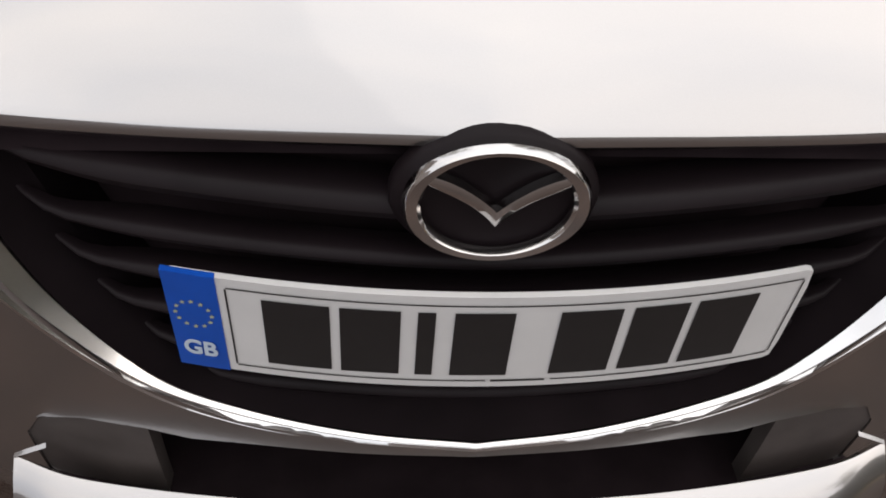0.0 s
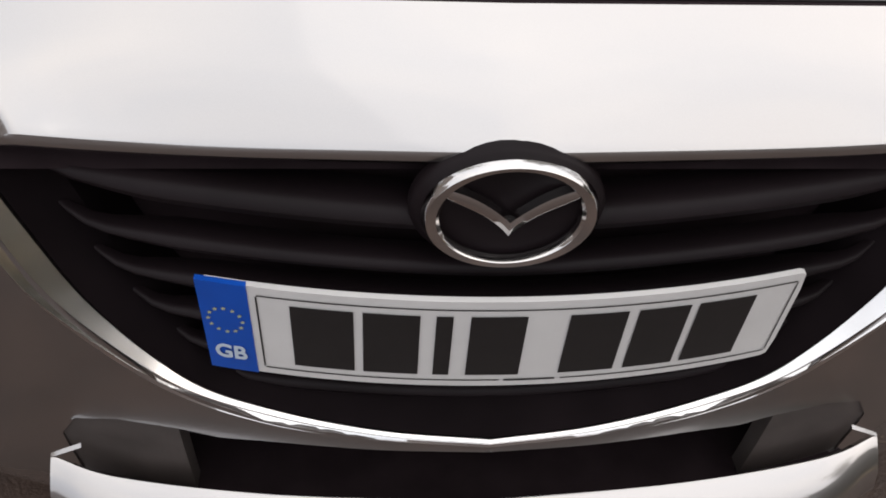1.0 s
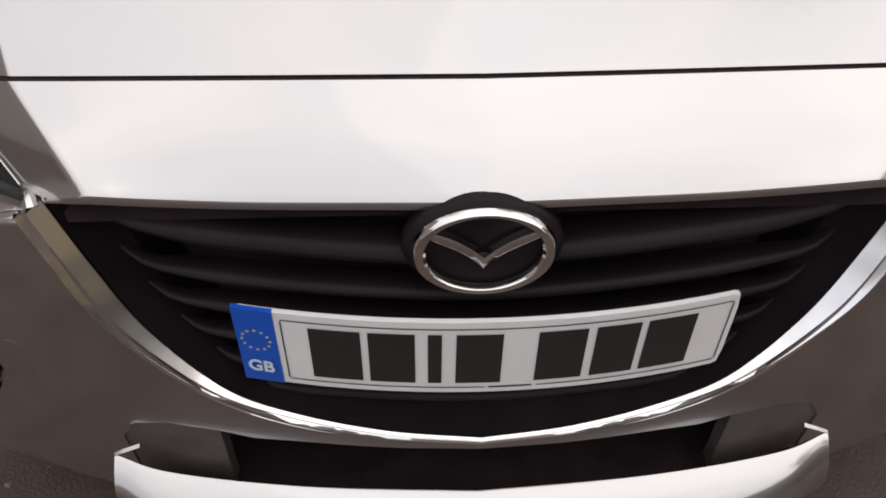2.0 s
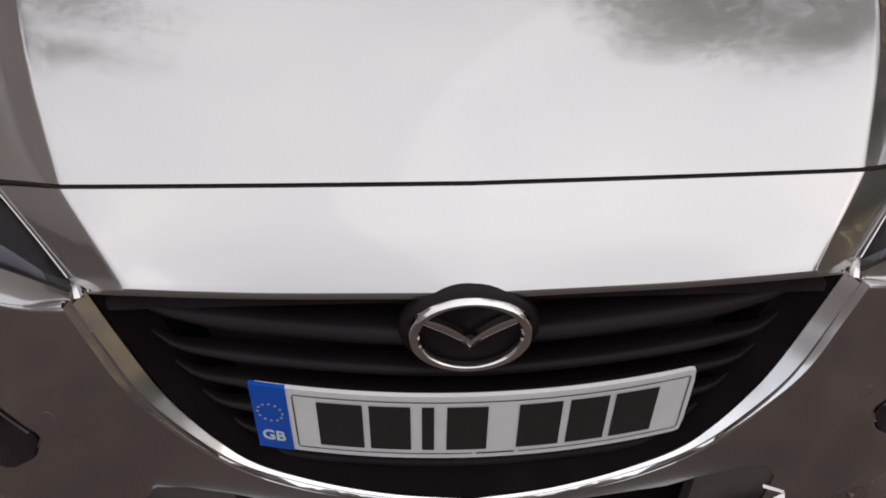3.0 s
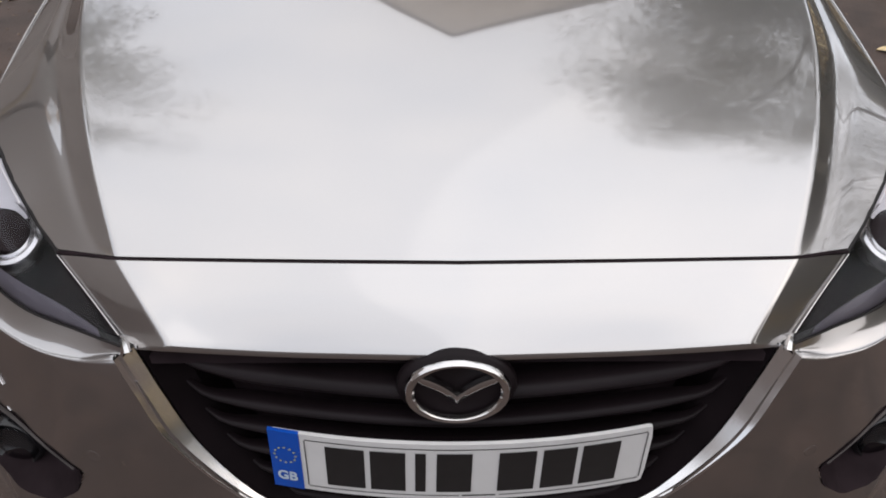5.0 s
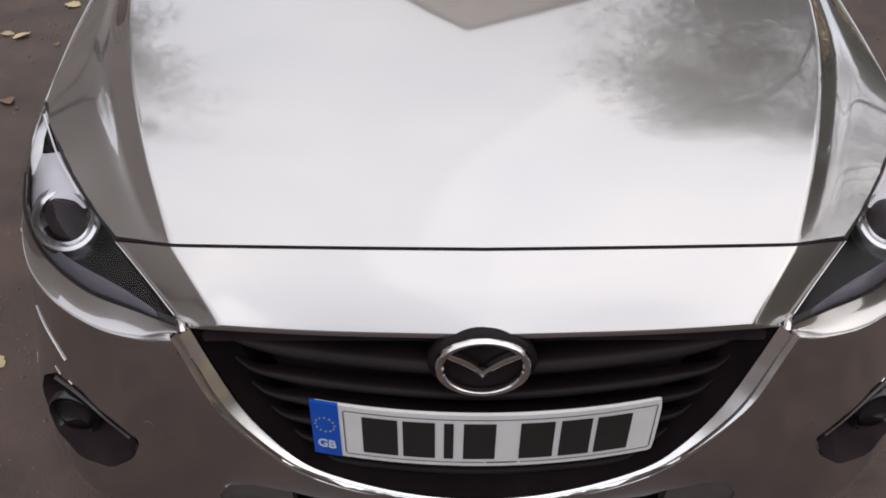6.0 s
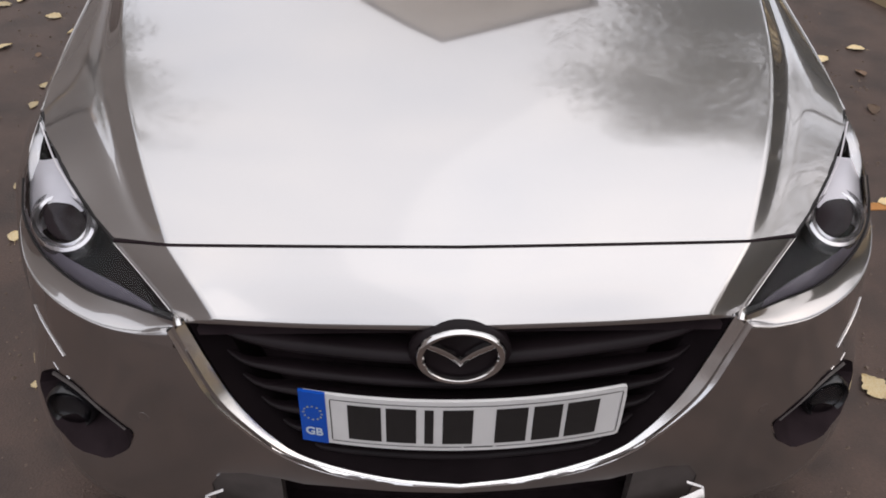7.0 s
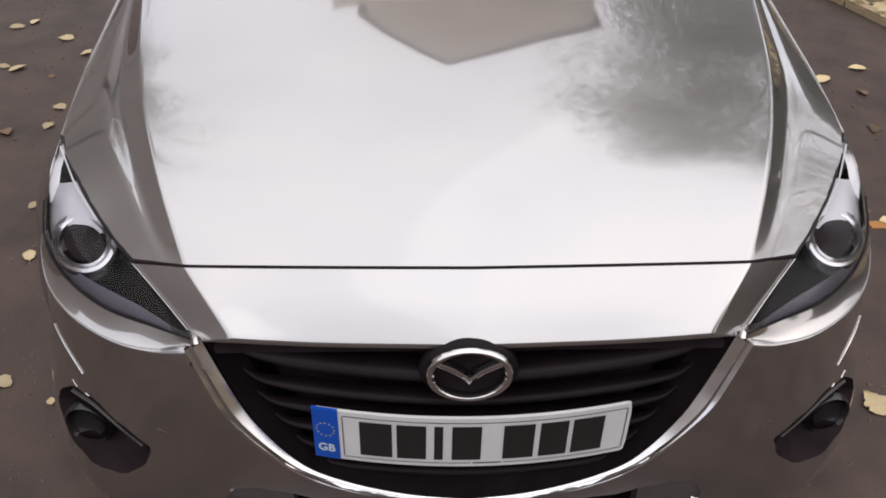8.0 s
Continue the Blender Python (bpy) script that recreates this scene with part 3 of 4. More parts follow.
def headlight(side):
    lamp = new("headlight")
    lamp.parent = car
    lamp["label"] = "clear headlight with dark projector, bright ring and silvery sheet for mirrored sky"
    flip = lambda rows: [[(side * p[0], p[1], p[2]) for p in r] for r in rows]
    n = 26
    top, low = spline(LENS_TOP, n), spline(LENS_LOW, n)
    rows = []
    for i in range(n):
        a, b = top[i], low[i]
        w = math.sin(math.pi * i / (n - 1)) ** 0.6
        rows.append([a + (b - a) * u + np.array((0.012, -0.022, 0.010)) * w * math.sin(math.pi * u) for u in np.linspace(0, 1, 12)])
    bm = bmesh.new()
    sheet(bm, flip(rows))
    flange(bm, (0, 0.004, -0.004))
    lens = part("lens", bm, GLASS, lamp, "clear curved lens")
    under = lambda i, u, d: rows_at(i, u) + np.array((-0.010, 0.030, -0.034)) * d

    def rows_at(i, u):
        a, b = top[i], low[i]
        w = math.sin(math.pi * i / (n - 1)) ** 0.6
        return a + (b - a) * u + np.array((0.012, -0.022, 0.010)) * w * math.sin(math.pi * u)
    dip = lambda u: math.sin(math.pi * min(1.0, max(0.0, u))) ** 0.4
    bm = bmesh.new()
    sheet(bm, flip([[under(i, u, 0.15 + 2.1 * dip(u) * math.sin(math.pi * (i + 0.5) / n) ** 0.5) for u in np.linspace(0.0, 1, 12)] for i in range(1, n - 1)]))
    part("housing", bm, WEDGE, lamp, "black lamp housing")
    # pale sheet under the lens: the sky's reflection put in as colour
    bm = bmesh.new()
    sheet(bm, flip([[under(i, u, 0.25 + 0.35 * dip(u)) for u in np.linspace(0.03, 0.97, 12)] for i in range(13, n - 5)]))
    part("mirrored_sky_sheet", bm, PALE, lamp, "satin silver sheet that stands for sky mirrored on the lens")
    # the projector lies oval along the lamp, a little below the lens
    facing = Vector((side * 0.24, -0.20, 0.95)).normalized()
    along = Vector((-side * 0.57, -0.82, 0))
    along = (along - facing * along.dot(facing)).normalized()
    across = facing.cross(along) * side
    oval_frame = lambda c, a, b: Matrix(((along.x * a, across.x * b, facing.x, c.x), (along.y * a, across.y * b, facing.y, c.y), (along.z * a, across.z * b, facing.z, c.z), (0, 0, 0, 1)))
    centre = Vector((side * 0.668, 0.275, 0.716))
    bm = bmesh.new()
    disc_stack(bm, oval_frame(centre, 0.064, 0.031), [(0, -0.006), (0.5, -0.007), (0.8, -0.009), (0.95, -0.012), (1.0, -0.014), (1.0, -0.024)], n=36)
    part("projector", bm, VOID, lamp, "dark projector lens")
    bm = bmesh.new()
    disc_stack(bm, oval_frame(centre + along * 0.006 - across * 0.002 + Vector((side * 0.003, -0.005, 0)), 0.066, 0.036), [(1.0, -0.020), (1.02, -0.010), (1.10, -0.007), (1.16, -0.010), (1.19, -0.016), (1.23, -0.015), (1.30, -0.007), (1.40, -0.010), (1.45, -0.018), (1.47, -0.03)], n=44)
    part("bezel", bm, SATIN, lamp, "bright double ring round the projector")
    # opaque dusky strip along the lower rim, narrowing towards the rear
    bm = bmesh.new()
    sheet(bm, flip([[under(i, u, 0.10 + 0.10 * math.sin(math.pi * max(0.0, u - 0.50) / 0.50)) for u in np.linspace(0.50 + 0.44 * ((i - 2) / 13) ** 2, 0.985, 6)] for i in range(2, 16)]))
    part("lower_strip", bm, DUSK, lamp, "dusky grey strip along the lamp's lower rim")
    # the dark joint between lens and bumper, and the pale inner lip along the bonnet side
    bm = bmesh.new()
    path = [(side * x, y - 0.001, z + 0.001) for x, y, z in spline(LENS_LOW[:6], 30)]
    tube(bm, path, oval(0.0022, 0.0018, 8))
    part("joint", bm, MATT, lamp, "dark joint under the lens")
    bm = bmesh.new()
    path = [(side * (x + 0.0085), y - 0.002, z + 0.001) for x, y, z in spline([(0.628, 0.284, 0.739), (0.660, 0.332, 0.749), (0.690, 0.380, 0.758), (0.750, 0.500, 0.768)], 24)]
    tube(bm, path, oval(0.0016, 0.0012, 8))
    part("inner_lip", bm, PALE, lamp, "pale inner lip of the lens")
    # the dark seal along the bonnet side
    bm = bmesh.new()
    path = [(side * x, y, z) for x, y, z in spline([(0.550, 0.181, 0.724), (0.614, 0.268, 0.735), (0.682, 0.370, 0.757), (0.764, 0.536, 0.770)], 24)]
    tube(bm, path, oval(0.0058, 0.004, 8))
    part("seal", bm, MATT, lamp, "black rubber seal")
    return lamp


def fog_recess(side):
    rec = new("fog_lamp")
    rec.parent = car
    rec["label"] = "round fog lamp in a black recess of the bumper"
    bm = bmesh.new()
    rim = [bumper_point(s_of_x(x), z) for x, z in FOG]
    ring = [np.array(p) for p in rim + rim[:1]]
    loop = [ring[i] + (ring[i + 1] - ring[i]) * u for i in range(len(rim)) for u in (0, 0.25, 0.5, 0.75)]
    mid = Vector(np.mean(loop, axis=0)) + Vector((-0.03, 0.10, 0))
    rings = [[Vector(p) + Vector((0.002, -0.002, 0)) for p in loop], [Vector(p) * 0.94 + mid * 0.06 + Vector((0, -0.002, 0)) for p in loop], [Vector(p) * 0.8 + (mid) * 0.2 for p in loop], [Vector(p) * 0.45 + mid * 0.55 for p in loop], [Vector(p) * 0.02 + mid * 0.98 for p in loop]]
    rows = [[(side * q.x, q.y, q.z) for q in r + r[:1]] for r in rings]
    sheet(bm, rows)
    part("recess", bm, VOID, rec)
    c = bumper_point(s_of_x(0.664), 0.388)
    aim = look((side * (c.x - 0.012), c.y + 0.018, c.z), (side * 0.95, -1.2, 0.40))
    bm = bmesh.new()
    disc_stack(bm, aim, [(0, -0.006), (0.022, -0.010), (0.034, -0.004), (0.036, 0.01)])
    part("lamp", bm, GLASS, rec, "fog lamp glass")
    bm = bmesh.new()
    disc_stack(bm, aim, [(0, 0.012), (0.024, 0.010), (0.036, 0.002), (0.042, -0.006), (0.046, 0.0), (0.046, 0.02)])
    part("reflector", bm, BLACK, rec, "dark fog lamp bowl")
    bm = bmesh.new()
    path = [bumper_point(s_of_x(x), z) + Vector((0, 0.012, 0)) for x, z in ((0.558, 0.408), (0.588, 0.437), (0.630, 0.464), (0.676, 0.460))]
    tube(bm, [(side * p.x, p.y, p.z) for p in spline([tuple(q) for q in path], 14) for p in [Vector(p)]], oval(0.010, 0.004, 8))
    part("brow", bm, SHADE, rec, "dark grey blade over the fog lamp")
    # two small bright chips added as glints over the recess, and the round sensor beside it
    for x, z, w in ((0.672, 0.483, 0.012), (0.646, 0.481, 0.006)):
        bm = bmesh.new()
        path = [bumper_point(s_of_x(x + u * w), z + 0.4 * u * w) for u in (-0.5, 0, 0.5)]
        tube(bm, [(side * p.x, p.y, p.z) for p in path], oval(0.0016, 0.0030, 8))
        part("glint_chip", bm, SATIN, rec, "small bright chip that stands for a glint over the fog lamp")
    c = bumper_point(s_of_x(0.521), 0.453)
    bm = bmesh.new()
    disc_stack(bm, look((side * c.x, c.y, c.z), (side * (c.x + 0.27), c.y - 0.96, c.z)), [(0.0115, 0.004), (0.0112, -0.0004), (0.0100, -0.0009), (0.0085, -0.0006), (0, -0.0009)], 24)
    part("parking_sensor", bm, PAINT, rec, "small round painted sensor")
    # a satin silver line along the bend at the bumper's corner
    bm = bmesh.new()
    path = [bumper_point(s_of_x(x), z) + Vector((0.0005, -0.001, 0)) for x, z in ((0.722, 0.557), (0.704, 0.551), (0.686, 0.544), (0.667, 0.534), (0.652, 0.521))]
    tube(bm, [(side * p[0], p[1], p[2]) for p in spline([tuple(q) for q in path], 16)], oval(0.0018, 0.0026, 8))
    part("corner_fold", bm, SATIN, rec, "thin satin silver line along the bumper corner's bend")
    return rec


def plate_point(x, z, out=0.0):
    """A place on the curved plate: x across, z up from its middle."""
    y = -0.036 + 0.032 * (x / 0.26) ** 2 - 0.004 * (z / 0.055) - out
    return Vector((x, y, 0.5165 + z * 1.045))


def plate_patch(bm, x0, x1, z0, z1, out, thick=0.0, round_=0.0):
    n, m = max(2, int((x1 - x0) / 0.008)), max(2, int((z1 - z0) / 0.02))
    def corner(x, z):
        if round_:
            dx, dz = max(0, round_ - min(x - x0, x1 - x)), max(0, round_ - min(z - z0, z1 - z))
            d = math.hypot(dx, dz)
            if dx and dz and d > round_:
                k = round_ / d
                x += (1 - k) * dx * (1 if x < (x0 + x1) / 2 else -1)
                z += (1 - k) * dz * (1 if z < (z0 + z1) / 2 else -1)
        return x, z
    rows = [[plate_point(*corner(x0 + (x1 - x0) * i / n, z0 + (z1 - z0) * j / m), out) for i in range(n + 1)] for j in range(m + 1)]
    sheet(bm, rows)
    if thick:
        flange(bm, (0, thick, 0))


def number_plate():
    p = new("number_plate")
    p.parent = car
    p["label"] = "curved white number plate with a blue band"
    bm = bmesh.new()
    plate_patch(bm, -0.254, 0.26, -0.0555, 0.0555, 0.0, 0.006, 0.008)
    part("plate", bm, PLATE, p)
    bm = bmesh.new()
    plate_patch(bm, -0.2545, -0.2125, -0.0558, 0.0558, 0.0012, 0.006)
    part("blue_band", bm, BLUE, p, "blue band with a ring of stars")
    bm = bmesh.new()
    for x0, x1, z0, z1 in ((-0.205, 0.252, 0.0455, 0.0470), (-0.205, 0.0, -0.0470, -0.0455), (0.055, 0.252, -0.0470, -0.0455), (-0.2065, -0.205, -0.045, 0.045), (0.252, 0.2535, -0.045, 0.045)):
        plate_patch(bm, x0, x1, z0, z1, 0.0010)
    part("border_line", bm, INK, p, solid=False)
    bm = bmesh.new()
    plate_patch(bm, 0.004, 0.050, -0.0475, -0.0450, 0.0010)
    part("maker_line", bm, INK, p, solid=False)
    # the characters, as plain bars
    for x, w in ((-0.153, 0.052), (-0.096, 0.047), (-0.0525, 0.014), (-0.0075, 0.047), (0.0765, 0.050), (0.1335, 0.046), (0.190, 0.052)):
        bm = bmesh.new()
        plate_patch(bm, x - w / 2, x + w / 2, -0.0385, 0.0385, 0.0012)
        part("bar", bm, INK, p, solid=False)
    bm = bmesh.new()
    for i in range(12):
        a = math.pi * i / 6
        c = plate_point(-0.234 + 0.0145 * math.cos(a), 0.012 + 0.0145 * math.sin(a), 0.0026)
        pts = [c + Vector((r * math.sin(b), 0, r * math.cos(b))) for k in range(10) for b, r in [(math.pi * k / 5, 0.0024 if k % 2 == 0 else 0.0011)]]
        bm.faces.new([bm.verts.new(q) for q in pts])
    part("stars", bm, STAR, p, "ring of small yellow stars", solid=False)
    text = bpy.data.curves.new("country_letters", "FONT")
    text.body, text.size, text.align_x, text.align_y, text.extrude, text.offset = "GB", 0.022, "CENTER", "CENTER", 0.0002, 0.0006
    tmp = new("tmp", text)
    bpy.context.view_layer.update()
    me = bpy.data.meshes.new_from_object(tmp.evaluated_get(bpy.context.evaluated_depsgraph_get()))
    bpy.data.objects.remove(tmp)
    me.materials.clear()
    me.materials.append(WHITE_PRINT)
    letters = new("country_letters", me)
    letters.parent = p
    c = plate_point(-0.234, -0.030, 0.0030)
    letters.matrix_basis = Matrix.Translation(c) @ pose(0, 0, 0, 88, 0, -13)
    return p


def badge():
    b = new("badge")
    b.parent = car
    b["label"] = "oval chrome badge on a black base"
    m = Matrix.Translation((-0.0055, -0.008, 0.640)) @ pose(0, 0, 0, 3, 0, 0)
    up = Vector((0, 0.002, 0.006))      # local x across, z up, -y out
    bm = bmesh.new()
    rows = []
    for k, out in ((1.0, 0.014), (1.0, 0.004), (0.975, 0.000), (0.955, -0.001), (0.93, -0.004), (0.86, -0.008), (0.6, -0.005), (0.0001, -0.003)):
        rows.append([m @ Vector((0.0780 * k * math.cos(a), out + 0.006, -0.001 + 0.0600 * k * math.sin(a))) for a in np.linspace(0, 2 * math.pi, 49)])
    sheet(bm, rows)
    weld(bm, 0.0003)
    part("base", bm, SLAT, b, "gloss black oval base")
    bm = bmesh.new()
    rings = []
    for a in np.linspace(0, 2 * math.pi, 64, endpoint=False):
        w = 0.0034 + 0.0036 * math.cos(a) ** 2
        rad = Vector((math.cos(a) / 0.0620, 0, math.sin(a) / 0.0505)).normalized()
        c = up + Vector((0.0620 * math.cos(a), -0.010, 0.0505 * math.sin(a)))
        rings.append([m @ (c + rad * (w * s) + Vector((0, h, 0))) for s, h in ((-1, 0.004), (-0.95, -0.002), (-0.6, -0.0045), (0.55, -0.0055), (0.85, -0.0035), (1, 0.003))])
    rings.append(rings[0])
    sheet(bm, rings)
    weld(bm, 0.0002)
    part("ring", bm, CHROME, b, "chrome oval ring")
    bm = bmesh.new()
    for side in (1, -1):
        rows = []
        for u in np.linspace(0, 1, 14):
            x = side * 0.056 * (1 - u)
            zc = 0.027 * (1 - u) ** 0.9 - 0.0125 * u ** 3
            h = 0.0030 + 0.0034 * math.sin(math.pi * u ** 0.8) + 0.0050 * u ** 4
            rows.append([m @ (up + Vector((x, y, zc + h * s))) for s, y in ((-1, -0.004), (-0.9, -0.0125), (0.0, -0.0140), (0.85, -0.0125), (1, -0.004))])
        sheet(bm, rows)
    weld(bm, 0.0003)
    part("wing_bar", bm, CHROME, b, "chrome bar spread in a shallow V")
    return b


def body_side(side):
    """Fender, doors and rear quarter of one side, with wheel arches."""
    bm = bmesh.new()
    top = [(0.40, 0.70), (0.45, 0.744), (0.535, 0.767), (0.75, 0.791), (0.95, 0.821), (1.15, 0.861), (1.3, 0.89), (2.0, 0.93), (3.2, 0.98), (4.0, 0.98), (4.38, 0.9)]
    prof = [(0.0, 0.83), (0.25, 0.872), (0.5, 0.886), (0.75, 0.878), (0.88, 0.852), (0.96, 0.815), (1.0, 0.79)]

    def place(y, z):
        t = at(top, y)
        v = (z - 0.2) / (t - 0.2)
        x = at(prof, v)
        taper = at([(0.40, -0.065), (0.55, -0.028), (0.8, 0.0), (2.5, 0.008), (3.8, -0.01), (4.38, -0.12)], y)
        end = at([(0.40, 0.768), (0.535, 0.770), (0.75, 0.789), (0.95, 0.791), (1.15, 0.784), (1.3, 0.775), (2, 0.76), (4, 0.74), (4.38, 0.66)], y)
        x = x + taper
        w = max(0.0, (v - 0.80) / 0.20) ** 1.5
        return Vector((side * (x * (1 - w) + end * w), y, z))
    ys, vs = np.linspace(0.40, 4.38, 150), np.linspace(0, 1, 36)
    key = lambda q: (q[0], 0.2 + (at(top, q[0]) - 0.2) * q[1])
    grid = [[(y, v) for v in vs] for y in ys]
    made = {}
    def vert(i, j):
        if (i, j) not in made:
            y, z = key(grid[i][j])
            for yc in (0.93, 3.63):
                d = math.hypot(y - yc, z - 0.32)
                if d < 0.345:
                    y, z = yc + (y - yc) * 0.345 / max(d, 1e-6), 0.32 + (z - 0.32) * 0.345 / max(d, 1e-6)
            made[i, j] = bm.verts.new(place(y, max(z, 0.2)))
        return made[i, j]
    inside = lambda i, j: any(math.hypot(key(grid[i][j])[0] - yc, key(grid[i][j])[1] - 0.32) < 0.345 for yc in (0.93, 3.63))
    for i in range(len(ys) - 1):
        for j in range(len(vs) - 1):
            c = [(i, j), (i + 1, j), (i + 1, j + 1), (i, j + 1)]
            if all(inside(*q) for q in c):
                continue
            bm.faces.new([vert(*q) for q in c])
    flange(bm, (-side * 0.02, 0, 0))
    return part("body_side", bm, PAINT, car, "painted fender and flank", sharp=30)


def cabin():
    bm = bmesh.new()
    lo = [(0.0, 1.28, 0.985), (0.5, 1.32, 0.965), (0.74, 1.45, 0.93)]
    hi = [(0.0, 2.05, 1.42), (0.45, 2.08, 1.405), (0.60, 2.15, 1.37)]
    sheet(bm, loft([lo, hi], 12, 8), mirror=True)
    weld(bm)
    flange(bm, (0, 0.006, -0.004))
    part("windscreen", bm, SCREEN, car, "dark windscreen glass")
    bm = bmesh.new()
    rows = []
    for y, z, w in ((2.05, 1.42, 0.60), (2.5, 1.45, 0.60), (3.2, 1.44, 0.58), (3.9, 1.38, 0.54)):
        rows.append([(w * u, y + 0.08 * u * u, z - 0.045 * u * u) for u in np.linspace(-1, 1, 13)])
    sheet(bm, rows)
    flange(bm, (0, 0, -0.02))
    part("roof", bm, PAINT, car, "painted roof")
    for side in (1, -1):
        bm = bmesh.new()
        a = [(side * 0.75, 1.45, 0.93), (side * 0.76, 2.4, 0.95), (side * 0.75, 3.2, 0.98), (side * 0.70, 4.0, 0.99)]
        b = [(side * 0.605, 2.14, 1.375), (side * 0.605, 2.6, 1.405), (side * 0.585, 3.3, 1.395), (side * 0.545, 3.97, 1.335)]
        sheet(bm, loft([a, b], 16, 6))
        flange(bm, (-side * 0.01, 0, 0))
        part("side_window", bm, SCREEN, car, "dark side windows")
    bm = bmesh.new()
    sheet(bm, loft([[(-0.70, 4.0, 0.98), (0, 4.34, 0.97), (0.70, 4.0, 0.98)], [(-0.545, 3.97, 1.335), (0, 3.93, 1.38), (0.545, 3.97, 1.335)]], 13, 5))
    sheet(bm, loft([[(-0.76, 4.36, 0.25), (0, 4.42, 0.25), (0.76, 4.36, 0.25)], [(-0.74, 4.37, 0.6), (0, 4.44, 0.6), (0.74, 4.37, 0.6)], [(-0.70, 4.0, 0.98), (0, 4.34, 0.97), (0.70, 4.0, 0.98)]], 13, 7))
    flange(bm, (0, -0.01, 0))
    part("tailgate", bm, PAINT, car, "painted tailgate")
    bm = bmesh.new()
    box(bm, (-0.55, 0.14, 0.17), (0.55, 0.58, 0.235))
    box(bm, (-0.60, 0.58, 0.17), (0.60, 4.3, 0.235))
    box(bm, (-0.78, 1.30, 0.17), (0.78, 3.26, 0.235))
    part("underbody", bm, VOID, car, "black underbody")


def wheel(x, y):
    w = new("wheel")
    w.parent = car
    side = 1 if x > 0 else -1
    m = Matrix.Translation((x, y, 0.32)) @ pose(0, 0, 0, 0, 90 * side, 0)
    bm = bmesh.new()
    disc_stack(bm, m, [(0.21, -0.10), (0.30, -0.105), (0.318, -0.08), (0.32, 0.0), (0.318, 0.08), (0.30, 0.10), (0.21, 0.10), (0.21, -0.10)], 40)
    part("tyre", bm, RUBBER, w)
    bm = bmesh.new()
    disc_stack(bm, m, [(0.212, -0.09), (0.212, 0.09), (0.195, 0.085), (0.185, 0.02), (0, 0.02)], 40)
    for k in range(5):
        box(bm, (-0.022, 0.03, 0.03), (0.022, 0.20, 0.075), m @ pose(0, 0, 0, 0, 0, 72 * k))
    disc_stack(bm, m, [(0.05, 0.02), (0.05, 0.08), (0.03, 0.09), (0, 0.09)], 20)
    part("rim", bm, ALLOY, w)


bonnet()
nose_panel()
bonnet_gap()
inner_panel()
bumper()
grille_trim()
grille()
lower_intake()
splitter()
for side in (1, -1):
    headlight(side)
    fog_recess(side)
    body_side(side)
number_plate()
badge()
cabin()
for wx in (0.77, -0.77):
    for wy in (0.93, 3.63):
        wheel(wx, wy)


# ---- ground ----
# the verge runs slantwise past the car: its frame has y along the kerb
VERGE_FRAME = pose(2.18, 3.30, 0, 0, 0, 18)


def ground():
    bm = bmesh.new()
    xs = [-400, -60, -12, -3.2, 2.2, 6, 40, 400]
    ys = [-400, -40, -6, 0, 6, 40, 400]
    sheet(bm, [[(x, y, 0) for x in xs] for y in ys])
    tagged(part("road", bm, ROAD), "worn brown-grey asphalt road strewn with leaves", "road", kind="structure")
    bm = bmesh.new()
    sheet(bm, [[VERGE_FRAME @ Vector((x, y, 0.03)) for x in (0.095, 4, 12, 60, 390)] for y in ys])
    flange(bm, (0, 0, -0.12))
    tagged(part("ground", bm, VERGE), "earth verge covered in yellow autumn leaves", "ground", kind="structure")


ground()


def kerb():
    k = tagged(new("kerb"), "pale kerb stones along the leafy verge", "kerb", kind="structure")
    bm = bmesh.new()
    box(bm, (0, 0, -0.05), (0.095, 0.905, 0.035))
    bmesh.ops.bevel(bm, geom=list(bm.edges), offset=0.008, segments=2, affect="EDGES")
    first = part("stone", bm, KERB, k)
    k.matrix_basis = VERGE_FRAME
    first.location.y = -9
    for i in range(1, 26):
        o = first.copy()
        scene.collection.objects.link(o)
        o.location = (random.uniform(-0.004, 0.004), -9 + 0.915 * i, random.uniform(-0.003, 0.003))


kerb()


# ---- fallen leaves ----
def leaf_mesh(name, size, seed, mat):
    rng = random.Random(seed)
    bm = bmesh.new()
    n = 12
    rows = []
    for i in range(n + 1):
        u = i / n
        w = 0.34 * math.sin(math.pi * u ** 0.8) * (1 + 0.18 * rng.uniform(-1, 1))
        curl = 0.10 * math.sin(math.pi * u) + 0.05 * u * rng.uniform(0, 1)
        rows.append([((u - 0.5) * size, w * s * size, (curl + 0.10 * abs(s) ** 2 + 0.02 * rng.uniform(0, 1)) * size * 0.6 + 0.002) for s in (-1, -0.5, 0, 0.5, 1)])
    sheet(bm, rows)
    stem = [((-0.5 - 0.25 * u) * size, 0.03 * u * size, 0.004) for u in (0, 0.5, 1)]
    tube(bm, stem, oval(0.008 * size + 0.0006, 0.0012, 5))
    me = bpy.data.meshes.new(name)
    bm.to_mesh(me)
    bm.free()
    for f in me.polygons:
        f.use_smooth = True
    me.materials.append(mat)
    return me


